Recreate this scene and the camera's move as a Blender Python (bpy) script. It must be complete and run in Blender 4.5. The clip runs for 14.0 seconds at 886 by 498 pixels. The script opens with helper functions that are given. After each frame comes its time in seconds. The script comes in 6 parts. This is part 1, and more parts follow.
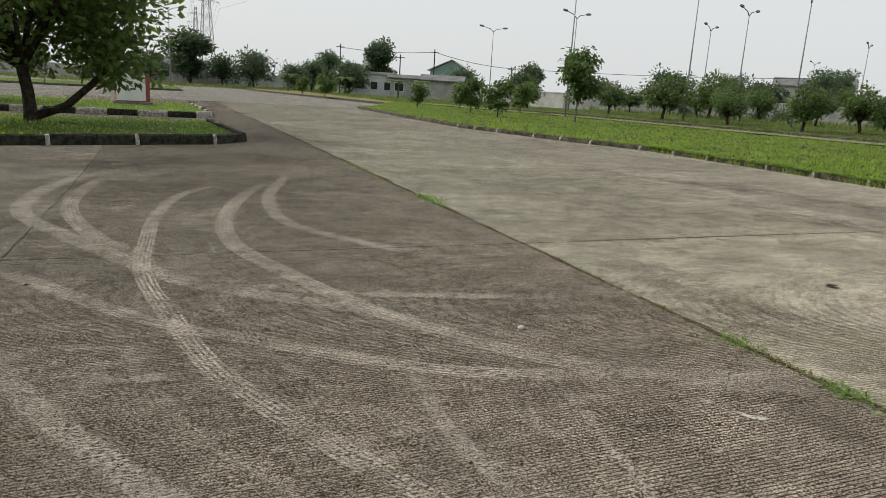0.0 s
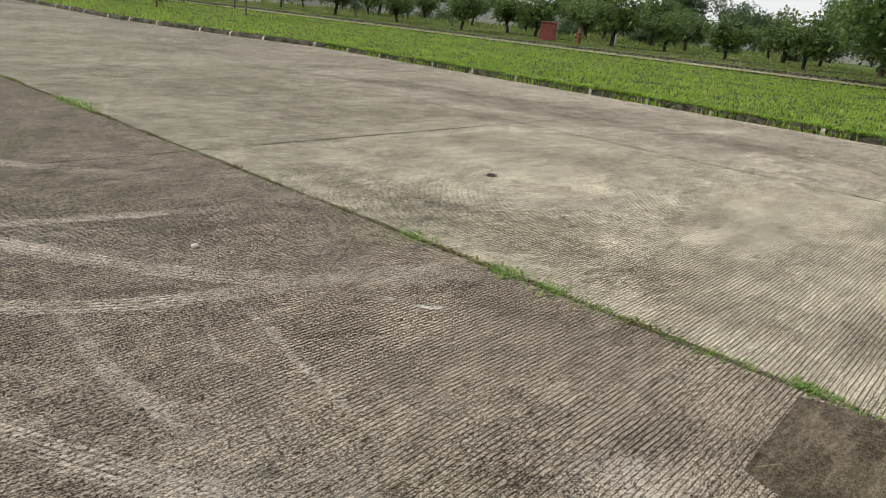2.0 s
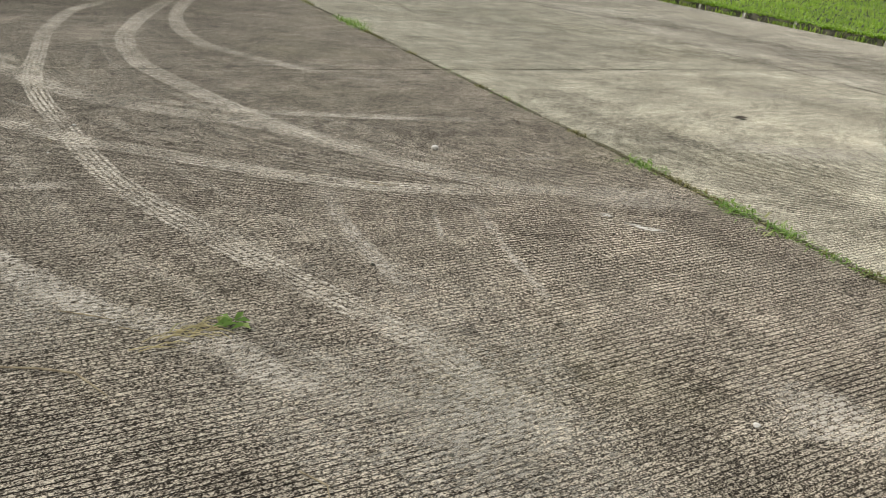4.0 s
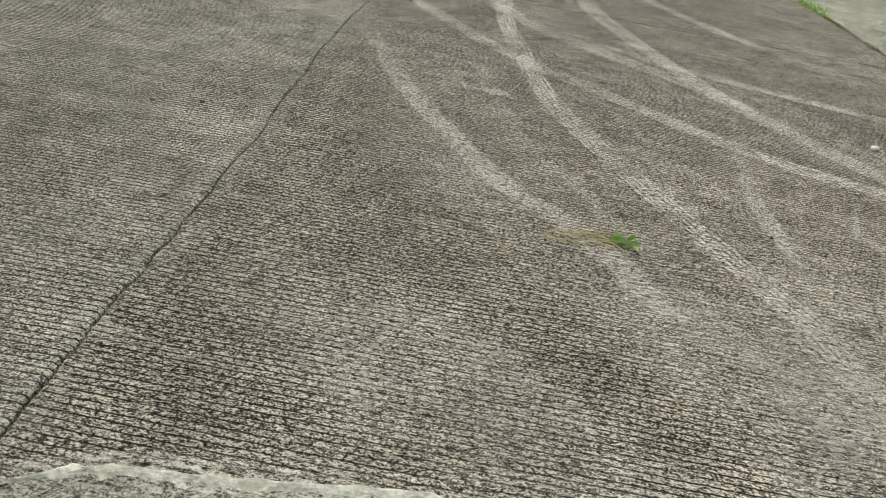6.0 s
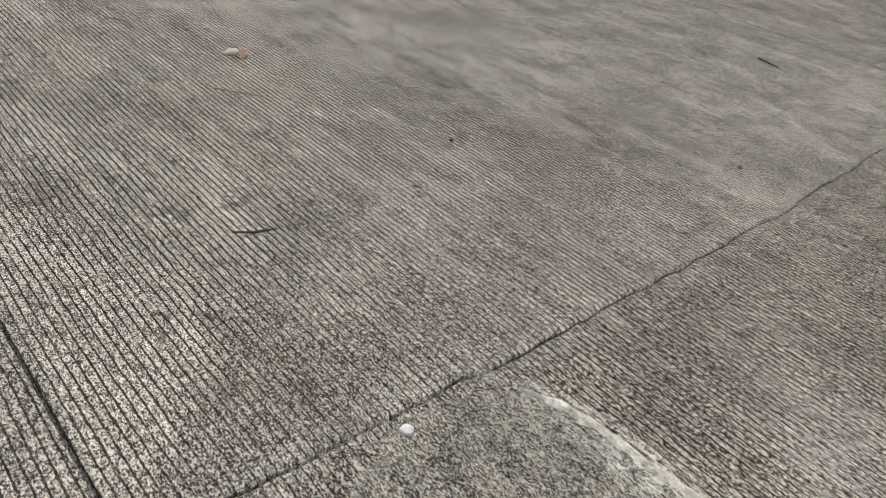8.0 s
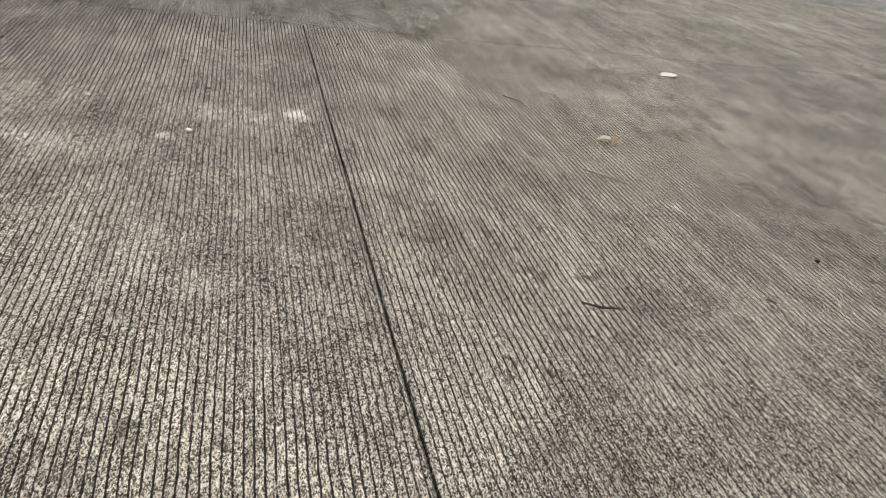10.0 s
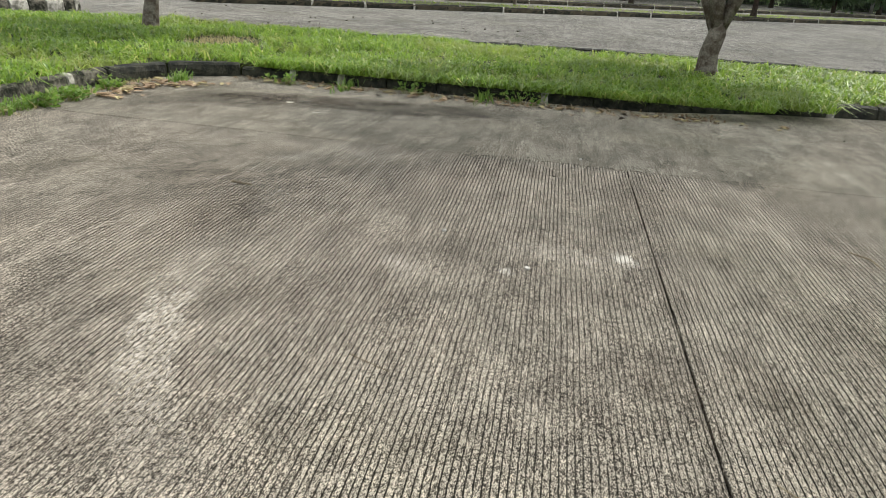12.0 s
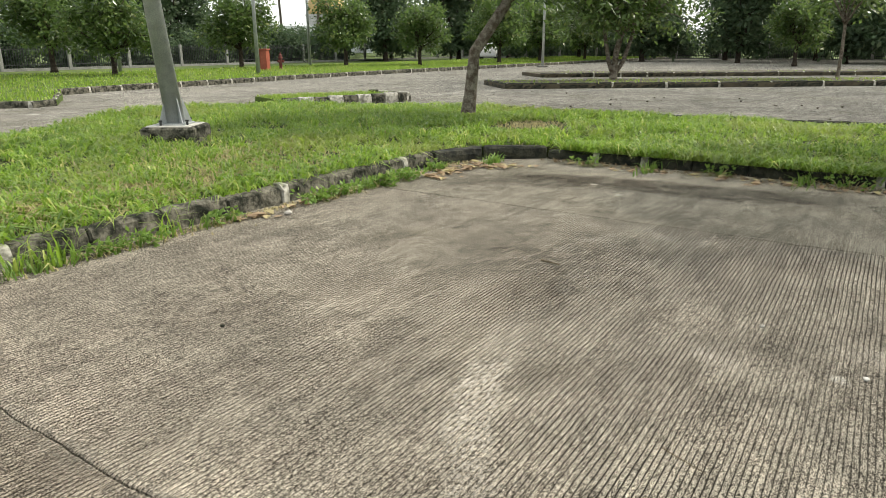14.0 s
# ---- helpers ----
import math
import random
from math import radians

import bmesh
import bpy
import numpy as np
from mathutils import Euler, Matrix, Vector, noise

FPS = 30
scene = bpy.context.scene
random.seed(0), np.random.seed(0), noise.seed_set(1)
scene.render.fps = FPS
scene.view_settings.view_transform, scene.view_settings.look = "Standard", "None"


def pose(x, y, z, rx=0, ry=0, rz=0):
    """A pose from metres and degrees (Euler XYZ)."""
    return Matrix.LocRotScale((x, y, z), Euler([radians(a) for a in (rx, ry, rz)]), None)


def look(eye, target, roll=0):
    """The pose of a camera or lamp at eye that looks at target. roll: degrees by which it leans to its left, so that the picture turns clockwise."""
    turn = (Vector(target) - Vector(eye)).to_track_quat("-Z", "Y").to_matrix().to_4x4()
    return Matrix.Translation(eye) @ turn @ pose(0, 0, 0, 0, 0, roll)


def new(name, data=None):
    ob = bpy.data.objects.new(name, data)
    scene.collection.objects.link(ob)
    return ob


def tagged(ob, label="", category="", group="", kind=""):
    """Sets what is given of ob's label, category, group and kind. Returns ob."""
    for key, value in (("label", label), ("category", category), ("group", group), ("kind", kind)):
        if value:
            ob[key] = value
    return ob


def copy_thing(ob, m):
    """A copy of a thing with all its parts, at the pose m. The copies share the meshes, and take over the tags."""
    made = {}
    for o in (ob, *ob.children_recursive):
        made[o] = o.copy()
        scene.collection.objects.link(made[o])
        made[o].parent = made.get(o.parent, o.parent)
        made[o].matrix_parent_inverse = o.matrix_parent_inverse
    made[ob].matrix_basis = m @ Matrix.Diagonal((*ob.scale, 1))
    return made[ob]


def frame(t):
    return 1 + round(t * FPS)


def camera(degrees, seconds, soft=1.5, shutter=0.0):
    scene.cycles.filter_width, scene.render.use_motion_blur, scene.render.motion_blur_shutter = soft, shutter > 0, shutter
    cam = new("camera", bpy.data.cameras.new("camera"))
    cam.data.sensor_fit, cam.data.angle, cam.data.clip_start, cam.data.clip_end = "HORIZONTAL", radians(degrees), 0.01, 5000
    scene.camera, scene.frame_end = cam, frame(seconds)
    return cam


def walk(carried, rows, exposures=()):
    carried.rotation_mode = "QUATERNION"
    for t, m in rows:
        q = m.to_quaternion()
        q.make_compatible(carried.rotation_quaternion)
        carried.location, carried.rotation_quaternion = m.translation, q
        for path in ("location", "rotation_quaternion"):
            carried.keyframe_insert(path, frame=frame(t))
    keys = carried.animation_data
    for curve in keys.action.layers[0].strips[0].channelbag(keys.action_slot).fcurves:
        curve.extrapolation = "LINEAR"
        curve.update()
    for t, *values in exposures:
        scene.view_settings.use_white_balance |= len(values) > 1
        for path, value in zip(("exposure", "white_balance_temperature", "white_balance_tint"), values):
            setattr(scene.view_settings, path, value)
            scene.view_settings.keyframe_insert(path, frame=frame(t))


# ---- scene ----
cam = camera(65.2, 14.0, soft=0.75)
PATH = [
    (0, (0.997, 0.408, 1.51), (1.755, 2.204, 1.062), 3.4),
    (0.5, (1.042, 0.459, 1.498), (2.011, 2.142, 1.022), 4.5),
    (1, (1.063, 0.473, 1.511), (2.17, 2.054, 0.983), 5.6),
    (1.5, (1.128, 0.497, 1.492), (2.412, 1.903, 0.88), 5.7),
    (2, (1.183, 0.547, 1.496), (2.624, 1.771, 0.844), 5.9),
    (2.2, (1.18, 0.555, 1.502), (2.626, 1.769, 0.844), 5.7),
    (4.3, (1.086, 0.289, 1.338), (1.833, 1.91, 0.437), 6.7),
    (4.5, (1.07, 0.284, 1.324), (1.721, 1.924, 0.382), 7.1),
    (5, (1.016, 0.228, 1.31), (1.48, 1.893, 0.303), 8.4),
    (5.5, (0.967, 0.187, 1.277), (1.24, 1.867, 0.227), 9.8),
    (6, (0.92, 0.097, 1.269), (0.861, 1.802, 0.227), 9.9),
    (6.5, (0.888, 0.012, 1.255), (0.511, 1.675, 0.21), 9.7),
    (7, (0.867, -0.072, 1.24), (0.205, 1.508, 0.208), 9.6),
    (7.5, (0.837, -0.149, 1.225), (-0.082, 1.3, 0.197), 10.7),
    (8, (0.837, -0.214, 1.226), (-0.328, 1.018, 0.165), 11.3),
    (8.5, (0.83, -0.275, 1.219), (-0.446, 0.773, 0.09), 11.3),
    (8.7, (0.827, -0.282, 1.222), (-0.494, 0.707, 0.093), 11.6),
    (10.8, (0.889, -0.501, 1.279), (-0.889, -0.265, 0.394), 8.6),
    (11, (0.882, -0.528, 1.287), (-0.911, -0.342, 0.42), 8.7),
    (11.5, (0.904, -0.578, 1.309), (-0.924, -0.649, 0.5), 6.9),
    (12, (0.928, -0.606, 1.335), (-0.9, -0.924, 0.589), 3.7),
    (12.5, (0.963, -0.652, 1.362), (-0.843, -1.196, 0.696), 2.7),
    (13, (0.991, -0.67, 1.399), (-0.766, -1.435, 0.826), 0.7),
    (13.5, (1.016, -0.685, 1.411), (-0.694, -1.589, 0.9), -0.4),
    (14, (1.059, -0.712, 1.404), (-0.526, -1.794, 0.838), -0.2),
]
walk(cam, [(t, look(e, g, r)) for t, e, g, r in PATH], [(0, -0.12, 6500, 10), (2.2, 0.18, 6500, 12), (4.3, 0.35, 6350, 7), (5.5, 0.46, 6150, 3), (6.0, 0.45, 6150, 4), (7.0, 0.55, 6100, 8), (8.7, 0.6, 6000, 17), (10.8, 0.66, 6350, 11), (12.5, 0.7, 6350, 9), (13.5, 0.94, 6450, 8), (14, 0.72, 6700, 7)])

# ---- world, sun ----
SUN_AZ, SUN_EL = math.atan2(0.47, -0.88), radians(44)
world = bpy.data.worlds.new("world")
scene.world = world
world.use_nodes = True
wn = world.node_tree
sky = wn.nodes.new("ShaderNodeTexSky")
sky.sky_type = "NISHITA"
sky.sun_disc = False
sky.sun_elevation = SUN_EL
sky.sun_rotation = math.pi / 2 - SUN_AZ
sky.dust_density = 6.0
sky.air_density = 1.0
sky.ozone_density = 1.0
haze = wn.nodes.new("ShaderNodeMix")
haze.data_type = "RGBA"
haze.inputs["Factor"].default_value = 0.7
haze.inputs["B"].default_value = (12.5, 12.9, 12.9, 1)
wn.links.new(sky.outputs["Color"], haze.inputs["A"])
back = wn.nodes["Background"]
back.inputs["Strength"].default_value = 0.085
wn.links.new(haze.outputs["Result"], back.inputs["Color"])

sun = new("sun", bpy.data.lights.new("sun", "SUN"))
sun.data.energy = 2.9
sun.data.angle = radians(0.8)
sun.data.color = (1.0, 0.95, 0.87)
sun.matrix_world = look((math.cos(SUN_AZ) * math.cos(SUN_EL) * 60, math.sin(SUN_AZ) * math.cos(SUN_EL) * 60, math.sin(SUN_EL) * 60), (0, 0, 0))


# ---- node helpers ----
class Nodes:
    def __init__(self, name):
        self.mat = bpy.data.materials.new(name)
        self.mat.use_nodes = True
        self.t = self.mat.node_tree
        self.bsdf = self.t.nodes["Principled BSDF"]
        self.pos = self.add("ShaderNodeNewGeometry").outputs["Position"]

    def add(self, kind):
        return self.t.nodes.new(kind)

    def put(self, socket, value):
        if isinstance(value, bpy.types.NodeSocket):
            self.t.links.new(value, socket)
        else:
            socket.default_value = value

    def math(self, op, a, b=0.0, clamp=False):
        n = self.add("ShaderNodeMath")
        n.operation, n.use_clamp = op, clamp
        self.put(n.inputs[0], a)
        self.put(n.inputs[1], b)
        return n.outputs[0]

    def noise(self, scale, detail=4.0, rough=0.55, vec=None, squash=None):
        n = self.add("ShaderNodeTexNoise")
        v = vec if vec is not None else self.pos
        if squash:
            m = self.add("ShaderNodeMapping")
            self.put(m.inputs["Vector"], v)
            m.inputs["Scale"].default_value = squash
            v = m.outputs[0]
        self.put(n.inputs["Vector"], v)
        n.inputs["Scale"].default_value = scale
        n.inputs["Detail"].default_value = detail
        n.inputs["Roughness"].default_value = rough
        return n.outputs["Fac"]

    def step(self, v, lo, hi, to0=0.0, to1=1.0):
        n = self.add("ShaderNodeMapRange")
        n.interpolation_type = "SMOOTHSTEP"
        self.put(n.inputs["Value"], v)
        for k, q in zip(("From Min", "From Max", "To Min", "To Max"), (lo, hi, to0, to1)):
            n.inputs[k].default_value = q
        return n.outputs["Result"]

    def mix(self, f, a, b, blend="MIX"):
        n = self.add("ShaderNodeMix")
        n.data_type, n.blend_type = "RGBA", blend
        self.put(n.inputs["Factor"], f)
        for key, v in (("A", a), ("B", b)):
            self.put(n.inputs[key], v if isinstance(v, bpy.types.NodeSocket) else (*v, 1.0))
        return n.outputs["Result"]

    def bump(self, height, strength=0.4, distance=0.01):
        n = self.add("ShaderNodeBump")
        n.inputs["Strength"].default_value = strength
        n.inputs["Distance"].default_value = distance
        self.put(n.inputs["Height"], height)
        self.put(self.bsdf.inputs["Normal"], n.outputs["Normal"])

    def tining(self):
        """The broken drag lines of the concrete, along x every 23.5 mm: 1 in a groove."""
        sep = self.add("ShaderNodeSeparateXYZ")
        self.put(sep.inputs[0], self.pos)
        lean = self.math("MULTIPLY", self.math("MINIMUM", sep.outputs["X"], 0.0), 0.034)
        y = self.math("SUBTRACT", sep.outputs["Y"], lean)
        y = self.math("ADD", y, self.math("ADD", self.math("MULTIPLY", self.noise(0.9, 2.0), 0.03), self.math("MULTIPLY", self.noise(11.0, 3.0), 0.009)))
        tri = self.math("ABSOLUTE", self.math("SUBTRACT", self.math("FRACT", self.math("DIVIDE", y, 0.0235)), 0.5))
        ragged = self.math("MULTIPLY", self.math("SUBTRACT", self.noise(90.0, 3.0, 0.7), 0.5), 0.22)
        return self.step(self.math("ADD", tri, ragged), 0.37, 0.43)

    def finish(self, color, rough=0.9, metal=0.0, spec=0.3):
        self.put(self.bsdf.inputs["Base Color"], color)
        self.put(self.bsdf.inputs["Roughness"], rough)
        self.put(self.bsdf.inputs["Metallic"], metal)
        self.put(self.bsdf.inputs["Specular IOR Level"], spec)
        return self.mat


def concrete(name, dark, mid, pale, groove_depth=1.0, wear_bias=0.0, speck=1.0):
    """Tined concrete: broken straight grooves along x every 23.5 mm, wormy grain at all sizes, stained and worn; relief
    shade is put into the colour.
    """
    n = Nodes(name)
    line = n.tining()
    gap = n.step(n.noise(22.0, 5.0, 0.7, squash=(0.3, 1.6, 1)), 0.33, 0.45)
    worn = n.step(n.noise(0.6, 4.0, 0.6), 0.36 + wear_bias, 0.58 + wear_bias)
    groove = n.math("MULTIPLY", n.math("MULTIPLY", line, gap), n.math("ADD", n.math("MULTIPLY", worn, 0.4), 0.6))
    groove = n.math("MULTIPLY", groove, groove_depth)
    grain = n.noise(58.0, 5.0, 0.84, squash=(0.8, 1.15, 1))
    lump = n.noise(17.0, 4.0, 0.75, squash=(0.8, 1.15, 1))
    worm = n.noise(165.0, 3.0, 0.75, squash=(0.75, 1.2, 1))
    streak = n.noise(13.0, 7.0, 0.85, squash=(0.22, 1.3, 1))
    stain = n.step(n.noise(0.8, 9.0, 0.74, squash=(0.8, 1.0, 1)), 0.40, 0.60)
    blot = n.step(n.noise(3.1, 9.0, 0.80, squash=(0.8, 1.0, 1)), 0.44, 0.58)
    col = n.mix(stain, dark, mid)
    col = n.mix(n.math("MULTIPLY", blot, 0.55), col, pale)
    tint = n.step(n.noise(1.7, 4.0, 0.6), 0.42, 0.62)
    col = n.mix(n.math("MULTIPLY", tint, 0.22), col, (mid[0] * 1.12, mid[1] * 0.98, mid[2] * 0.98))
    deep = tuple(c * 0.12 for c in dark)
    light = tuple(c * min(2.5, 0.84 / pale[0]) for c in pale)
    col = n.mix(n.step(streak, 0.40, 0.48, 0.36, 0.0), col, deep)
    col = n.mix(n.step(streak, 0.52, 0.60, 0.0, 0.30), col, light)
    sweep = n.noise(4.2, 6.0, 0.80, squash=(0.12, 1.3, 1))
    col = n.mix(n.step(sweep, 0.40, 0.48, 0.22, 0.0), col, deep)
    col = n.mix(n.step(sweep, 0.52, 0.60, 0.0, 0.16), col, light)
    # Relief shading put into the colour: grain pits darkened, crests lightened.
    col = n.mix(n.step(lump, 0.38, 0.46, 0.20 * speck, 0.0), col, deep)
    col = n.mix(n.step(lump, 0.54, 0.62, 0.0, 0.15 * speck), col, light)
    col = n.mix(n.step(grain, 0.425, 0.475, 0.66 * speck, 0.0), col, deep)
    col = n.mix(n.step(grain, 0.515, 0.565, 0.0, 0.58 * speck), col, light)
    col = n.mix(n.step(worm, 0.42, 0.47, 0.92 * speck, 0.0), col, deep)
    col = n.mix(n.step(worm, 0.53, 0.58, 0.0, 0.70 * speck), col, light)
    spots = n.step(n.noise(14.0, 4.0, 0.6), 0.65, 0.69)
    col = n.mix(n.math("MULTIPLY", spots, 0.7), col, tuple(c * 0.22 for c in dark))
    crust = n.math("MULTIPLY", n.step(n.noise(8.0, 8.0, 0.78), 0.56, 0.60), n.step(n.noise(0.8, 3.0), 0.48, 0.58))
    col = n.mix(n.math("MULTIPLY", crust, 0.55), col, tuple(c * 0.3 for c in dark))
    moss = n.step(n.noise(0.42, 4.0, 0.6), 0.50, 0.70)
    col = n.mix(n.math("MULTIPLY", moss, 0.18), col, (0.13, 0.13, 0.06))
    # Shade inside the grooves, painted as a near-black tone.
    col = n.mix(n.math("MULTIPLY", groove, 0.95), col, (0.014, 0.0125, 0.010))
    info = n.add("ShaderNodeObjectInfo")
    broad = n.step(n.noise(0.33, 9.0, 0.75), 0.36, 0.64, 0.80, 1.10)
    patchy = n.step(n.noise(2.4, 10.0, 0.86, squash=(0.85, 1.0, 1)), 0.40, 0.60, 0.78, 1.18)
    vary = n.math("MULTIPLY", n.math("MULTIPLY", broad, patchy), n.step(info.outputs["Random"], 0.0, 1.0, 0.95, 1.05))
    bright = n.add("ShaderNodeVectorMath")
    bright.operation = "SCALE"
    n.put(bright.inputs[0], col)
    n.put(bright.inputs["Scale"], vary)
    n.bump(n.math("SUBTRACT", n.math("ADD", grain, n.math("MULTIPLY", worm, 0.6)), n.math("MULTIPLY", groove, 1.2)), 1.0, 0.010)
    n.bsdf.inputs["Diffuse Roughness"].default_value = 1.0
    return n.finish(bright.outputs[0], 0.95, 0, 0.04)


def simple(name, a, b, scale=4.0, rough=0.8, metal=0.0, bump=0.2, fine=60.0, spec=0.35, dist=0.006):
    """Two tones mixed by coarse and fine noise, with a fine relief."""
    n = Nodes(name)
    big = n.step(n.noise(scale, 5.0, 0.6), 0.35, 0.65)
    small = n.noise(fine, 3.0, 0.6)
    col = n.mix(big, a, b)
    col = n.mix(n.step(small, 0.42, 0.62, 0.0, 0.4), col, tuple(c * 0.55 for c in a))
    n.bump(n.math("ADD", n.math("MULTIPLY", small, 0.6), n.math("MULTIPLY", big, 0.4)), bump, dist)
    return n.finish(col, rough, metal, spec)


def leafy(name, a, b, c, rough=0.5, back=0.35, dry=0.0):
    """Leaves and blades: hue varied from piece to piece, light shining through."""
    n = Nodes(name)
    geo = n.add("ShaderNodeNewGeometry")
    r = geo.outputs["Random Per Island"]
    col = n.mix(n.step(r, 0.0, 0.7), a, b)
    col = n.mix(n.step(r, 0.86, 1.0), col, c)
    col = n.mix(n.step(n.noise(0.9, 3.0), 0.35, 0.65, 0.0, 0.45), col, tuple(v * 0.6 for v in a))
    col = n.mix(n.step(n.noise(0.45, 4.0, 0.65), 0.50, 0.66, 0.0, dry), col, (0.40, 0.37, 0.13))
    n.finish(col, rough, 0, 0.35)
    tr = n.add("ShaderNodeBsdfTranslucent")
    n.put(tr.inputs["Color"], n.mix(0.5, col, tuple(min(1, v * 2.0) for v in b)))
    m = n.add("ShaderNodeMixShader")
    m.inputs[0].default_value = back
    n.t.links.new(n.bsdf.outputs[0], m.inputs[1])
    n.t.links.new(tr.outputs[0], m.inputs[2])
    n.t.links.new(m.outputs[0], n.t.nodes["Material Output"].inputs["Surface"])
    return n.mat


def marking(name, color, cover, lo, hi, scale=30.0, tread=False, ragged=7.0):
    """A thin worn deposit on the concrete: it shows where the noise lets it."""
    n = Nodes(name)
    uv = n.add("ShaderNodeTexCoord").outputs["UV"]
    sep = n.add("ShaderNodeSeparateXYZ")
    n.put(sep.inputs[0], uv)
    u, v = sep.outputs["X"], sep.outputs["Y"]
    edge = n.math("ABSOLUTE", n.math("SUBTRACT", v, 0.5))
    rag = n.math("MULTIPLY", n.math("SUBTRACT", n.noise(ragged, 4.0, 0.65), 0.5), 0.55 if not tread else 0.12)
    soft = n.step(n.math("ADD", edge, rag), 0.22 if not tread else 0.40, 0.42 if not tread else 0.49, 1.0, 0.0)
    a = n.math("MULTIPLY", n.step(n.noise(scale * 0.6, 6.0, 0.80, squash=(0.7, 1.15, 1)), lo, hi), soft)
    a = n.math("MULTIPLY", a, n.step(n.noise(2.6, 6.0, 0.7), 0.36, 0.62, 0.3, 1.0))
    tone = n.add("ShaderNodeAttribute")
    tone.attribute_name = "fade"
    a = n.math("MULTIPLY", a, tone.outputs["Fac"])
    if tread:
        slant = n.math("FRACT", n.math("ADD", n.math("DIVIDE", u, 0.042), n.math("MULTIPLY", edge, 1.6)))
        lug = n.step(n.math("ABSOLUTE", n.math("SUBTRACT", slant, 0.5)), 0.30, 0.42, 1.0, 0.6)
        rib = n.step(n.math("ABSOLUTE", n.math("SUBTRACT", n.math("FRACT", n.math("MULTIPLY", v, 5.0)), 0.5)), 0.22, 0.40, 1.0, 0.15)
        a = n.math("MULTIPLY", a, n.math("MULTIPLY", lug, rib))
    a = n.math("MULTIPLY", a, n.math("SUBTRACT", 1.0, n.math("MULTIPLY", n.tining(), 0.85)))
    a = n.math("MULTIPLY", a, cover)
    n.finish(n.mix(n.noise(60.0, 2.0), tuple(c * 0.8 for c in color), color), 0.95, 0, 0.2)
    n.put(n.bsdf.inputs["Alpha"], a)
    return n.mat


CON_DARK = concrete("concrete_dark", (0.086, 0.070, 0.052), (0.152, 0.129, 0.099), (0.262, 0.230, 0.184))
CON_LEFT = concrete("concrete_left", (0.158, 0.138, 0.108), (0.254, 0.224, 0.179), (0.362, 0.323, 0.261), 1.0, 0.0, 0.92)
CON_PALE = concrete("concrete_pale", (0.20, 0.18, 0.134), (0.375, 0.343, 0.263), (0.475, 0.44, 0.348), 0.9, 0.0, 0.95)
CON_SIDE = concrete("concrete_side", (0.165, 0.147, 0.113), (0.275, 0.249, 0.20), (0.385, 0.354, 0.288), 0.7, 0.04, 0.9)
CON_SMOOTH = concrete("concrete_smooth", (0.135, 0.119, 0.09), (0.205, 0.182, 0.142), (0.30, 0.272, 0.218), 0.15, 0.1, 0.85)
CON_PATCH = concrete("concrete_patch", (0.055, 0.045, 0.031), (0.085, 0.071, 0.050), (0.122, 0.104, 0.078), 0.0, 0.1, 0.4)
CON_REPAIR = concrete("concrete_repair", (0.105, 0.092, 0.07), (0.16, 0.144, 0.112), (0.235, 0.215, 0.172), 0.0, 0.1, 0.8)
CON_ROAD = concrete("concrete_road", (0.125, 0.117, 0.10), (0.185, 0.174, 0.15), (0.265, 0.25, 0.218), 0.0, 0.0, 0.7)
SOIL = simple("soil", (0.055, 0.045, 0.03), (0.10, 0.085, 0.055), 3.0, 0.95)
TURF = simple("turf", (0.05, 0.085, 0.014), (0.10, 0.14, 0.028), 1.4, 0.95, 0, 0.5, 40.0, 0.2, 0.03)
# Turf with the deep shade between the blades put into its colour.
TURF_SHADED = simple("turf_shaded", (0.022, 0.032, 0.009), (0.05, 0.055, 0.02), 2.4, 0.95, 0, 0.8, 30.0, 0.2, 0.04)
TURF_DRY = simple("turf_dry", (0.22, 0.19, 0.10), (0.17, 0.18, 0.07), 1.2, 0.95, 0, 0.5, 40.0, 0.2, 0.03)
MEADOW = simple("meadow", (0.055, 0.085, 0.02), (0.10, 0.135, 0.036), 0.12, 0.95, 0, 0.5, 3.0, 0.2, 0.05)
KERB_BLACK = simple("kerb_black_paint", (0.008, 0.009, 0.007), (0.045, 0.045, 0.030), 9.0, 0.85, 0, 0.8, 40.0, 0.25, 0.012)
KERB_GREY = simple("kerb_worn_concrete", (0.016, 0.018, 0.012), (0.17, 0.158, 0.125), 9.0, 0.95, 0, 1.0, 38.0, 0.2, 0.018)
KERB_MOSS = simple("kerb_mossy_concrete", (0.022, 0.024, 0.014), (0.12, 0.11, 0.08), 5.0, 0.95, 0, 1.0, 30.0, 0.2, 0.02)
KERB_WHITE = simple("kerb_white_paint", (0.50, 0.48, 0.42), (0.12, 0.115, 0.09), 14.0, 0.75, 0, 0.3, 50.0)
PLINTH = simple("plinth_concrete", (0.12, 0.112, 0.095), (0.22, 0.21, 0.185), 6.0, 0.95, 0, 0.8, 60.0, 0.3, 0.012)
GALV = simple("galvanised_steel", (0.34, 0.36, 0.36), (0.44, 0.46, 0.46), 5.0, 0.55, 0.55, 0.08, 80.0)
GALV_FAR = simple("weathered_steel", (0.20, 0.21, 0.21), (0.28, 0.29, 0.29), 3.0, 0.6, 0.3, 0.05, 60.0)
WHITE = simple("white_paint", (0.72, 0.72, 0.69), (0.80, 0.80, 0.78), 3.0, 0.5, 0, 0.05)
DARK_STEEL = simple("dark_fence_paint", (0.022, 0.025, 0.026), (0.04, 0.042, 0.042), 4.0, 0.6, 0.2, 0.05)
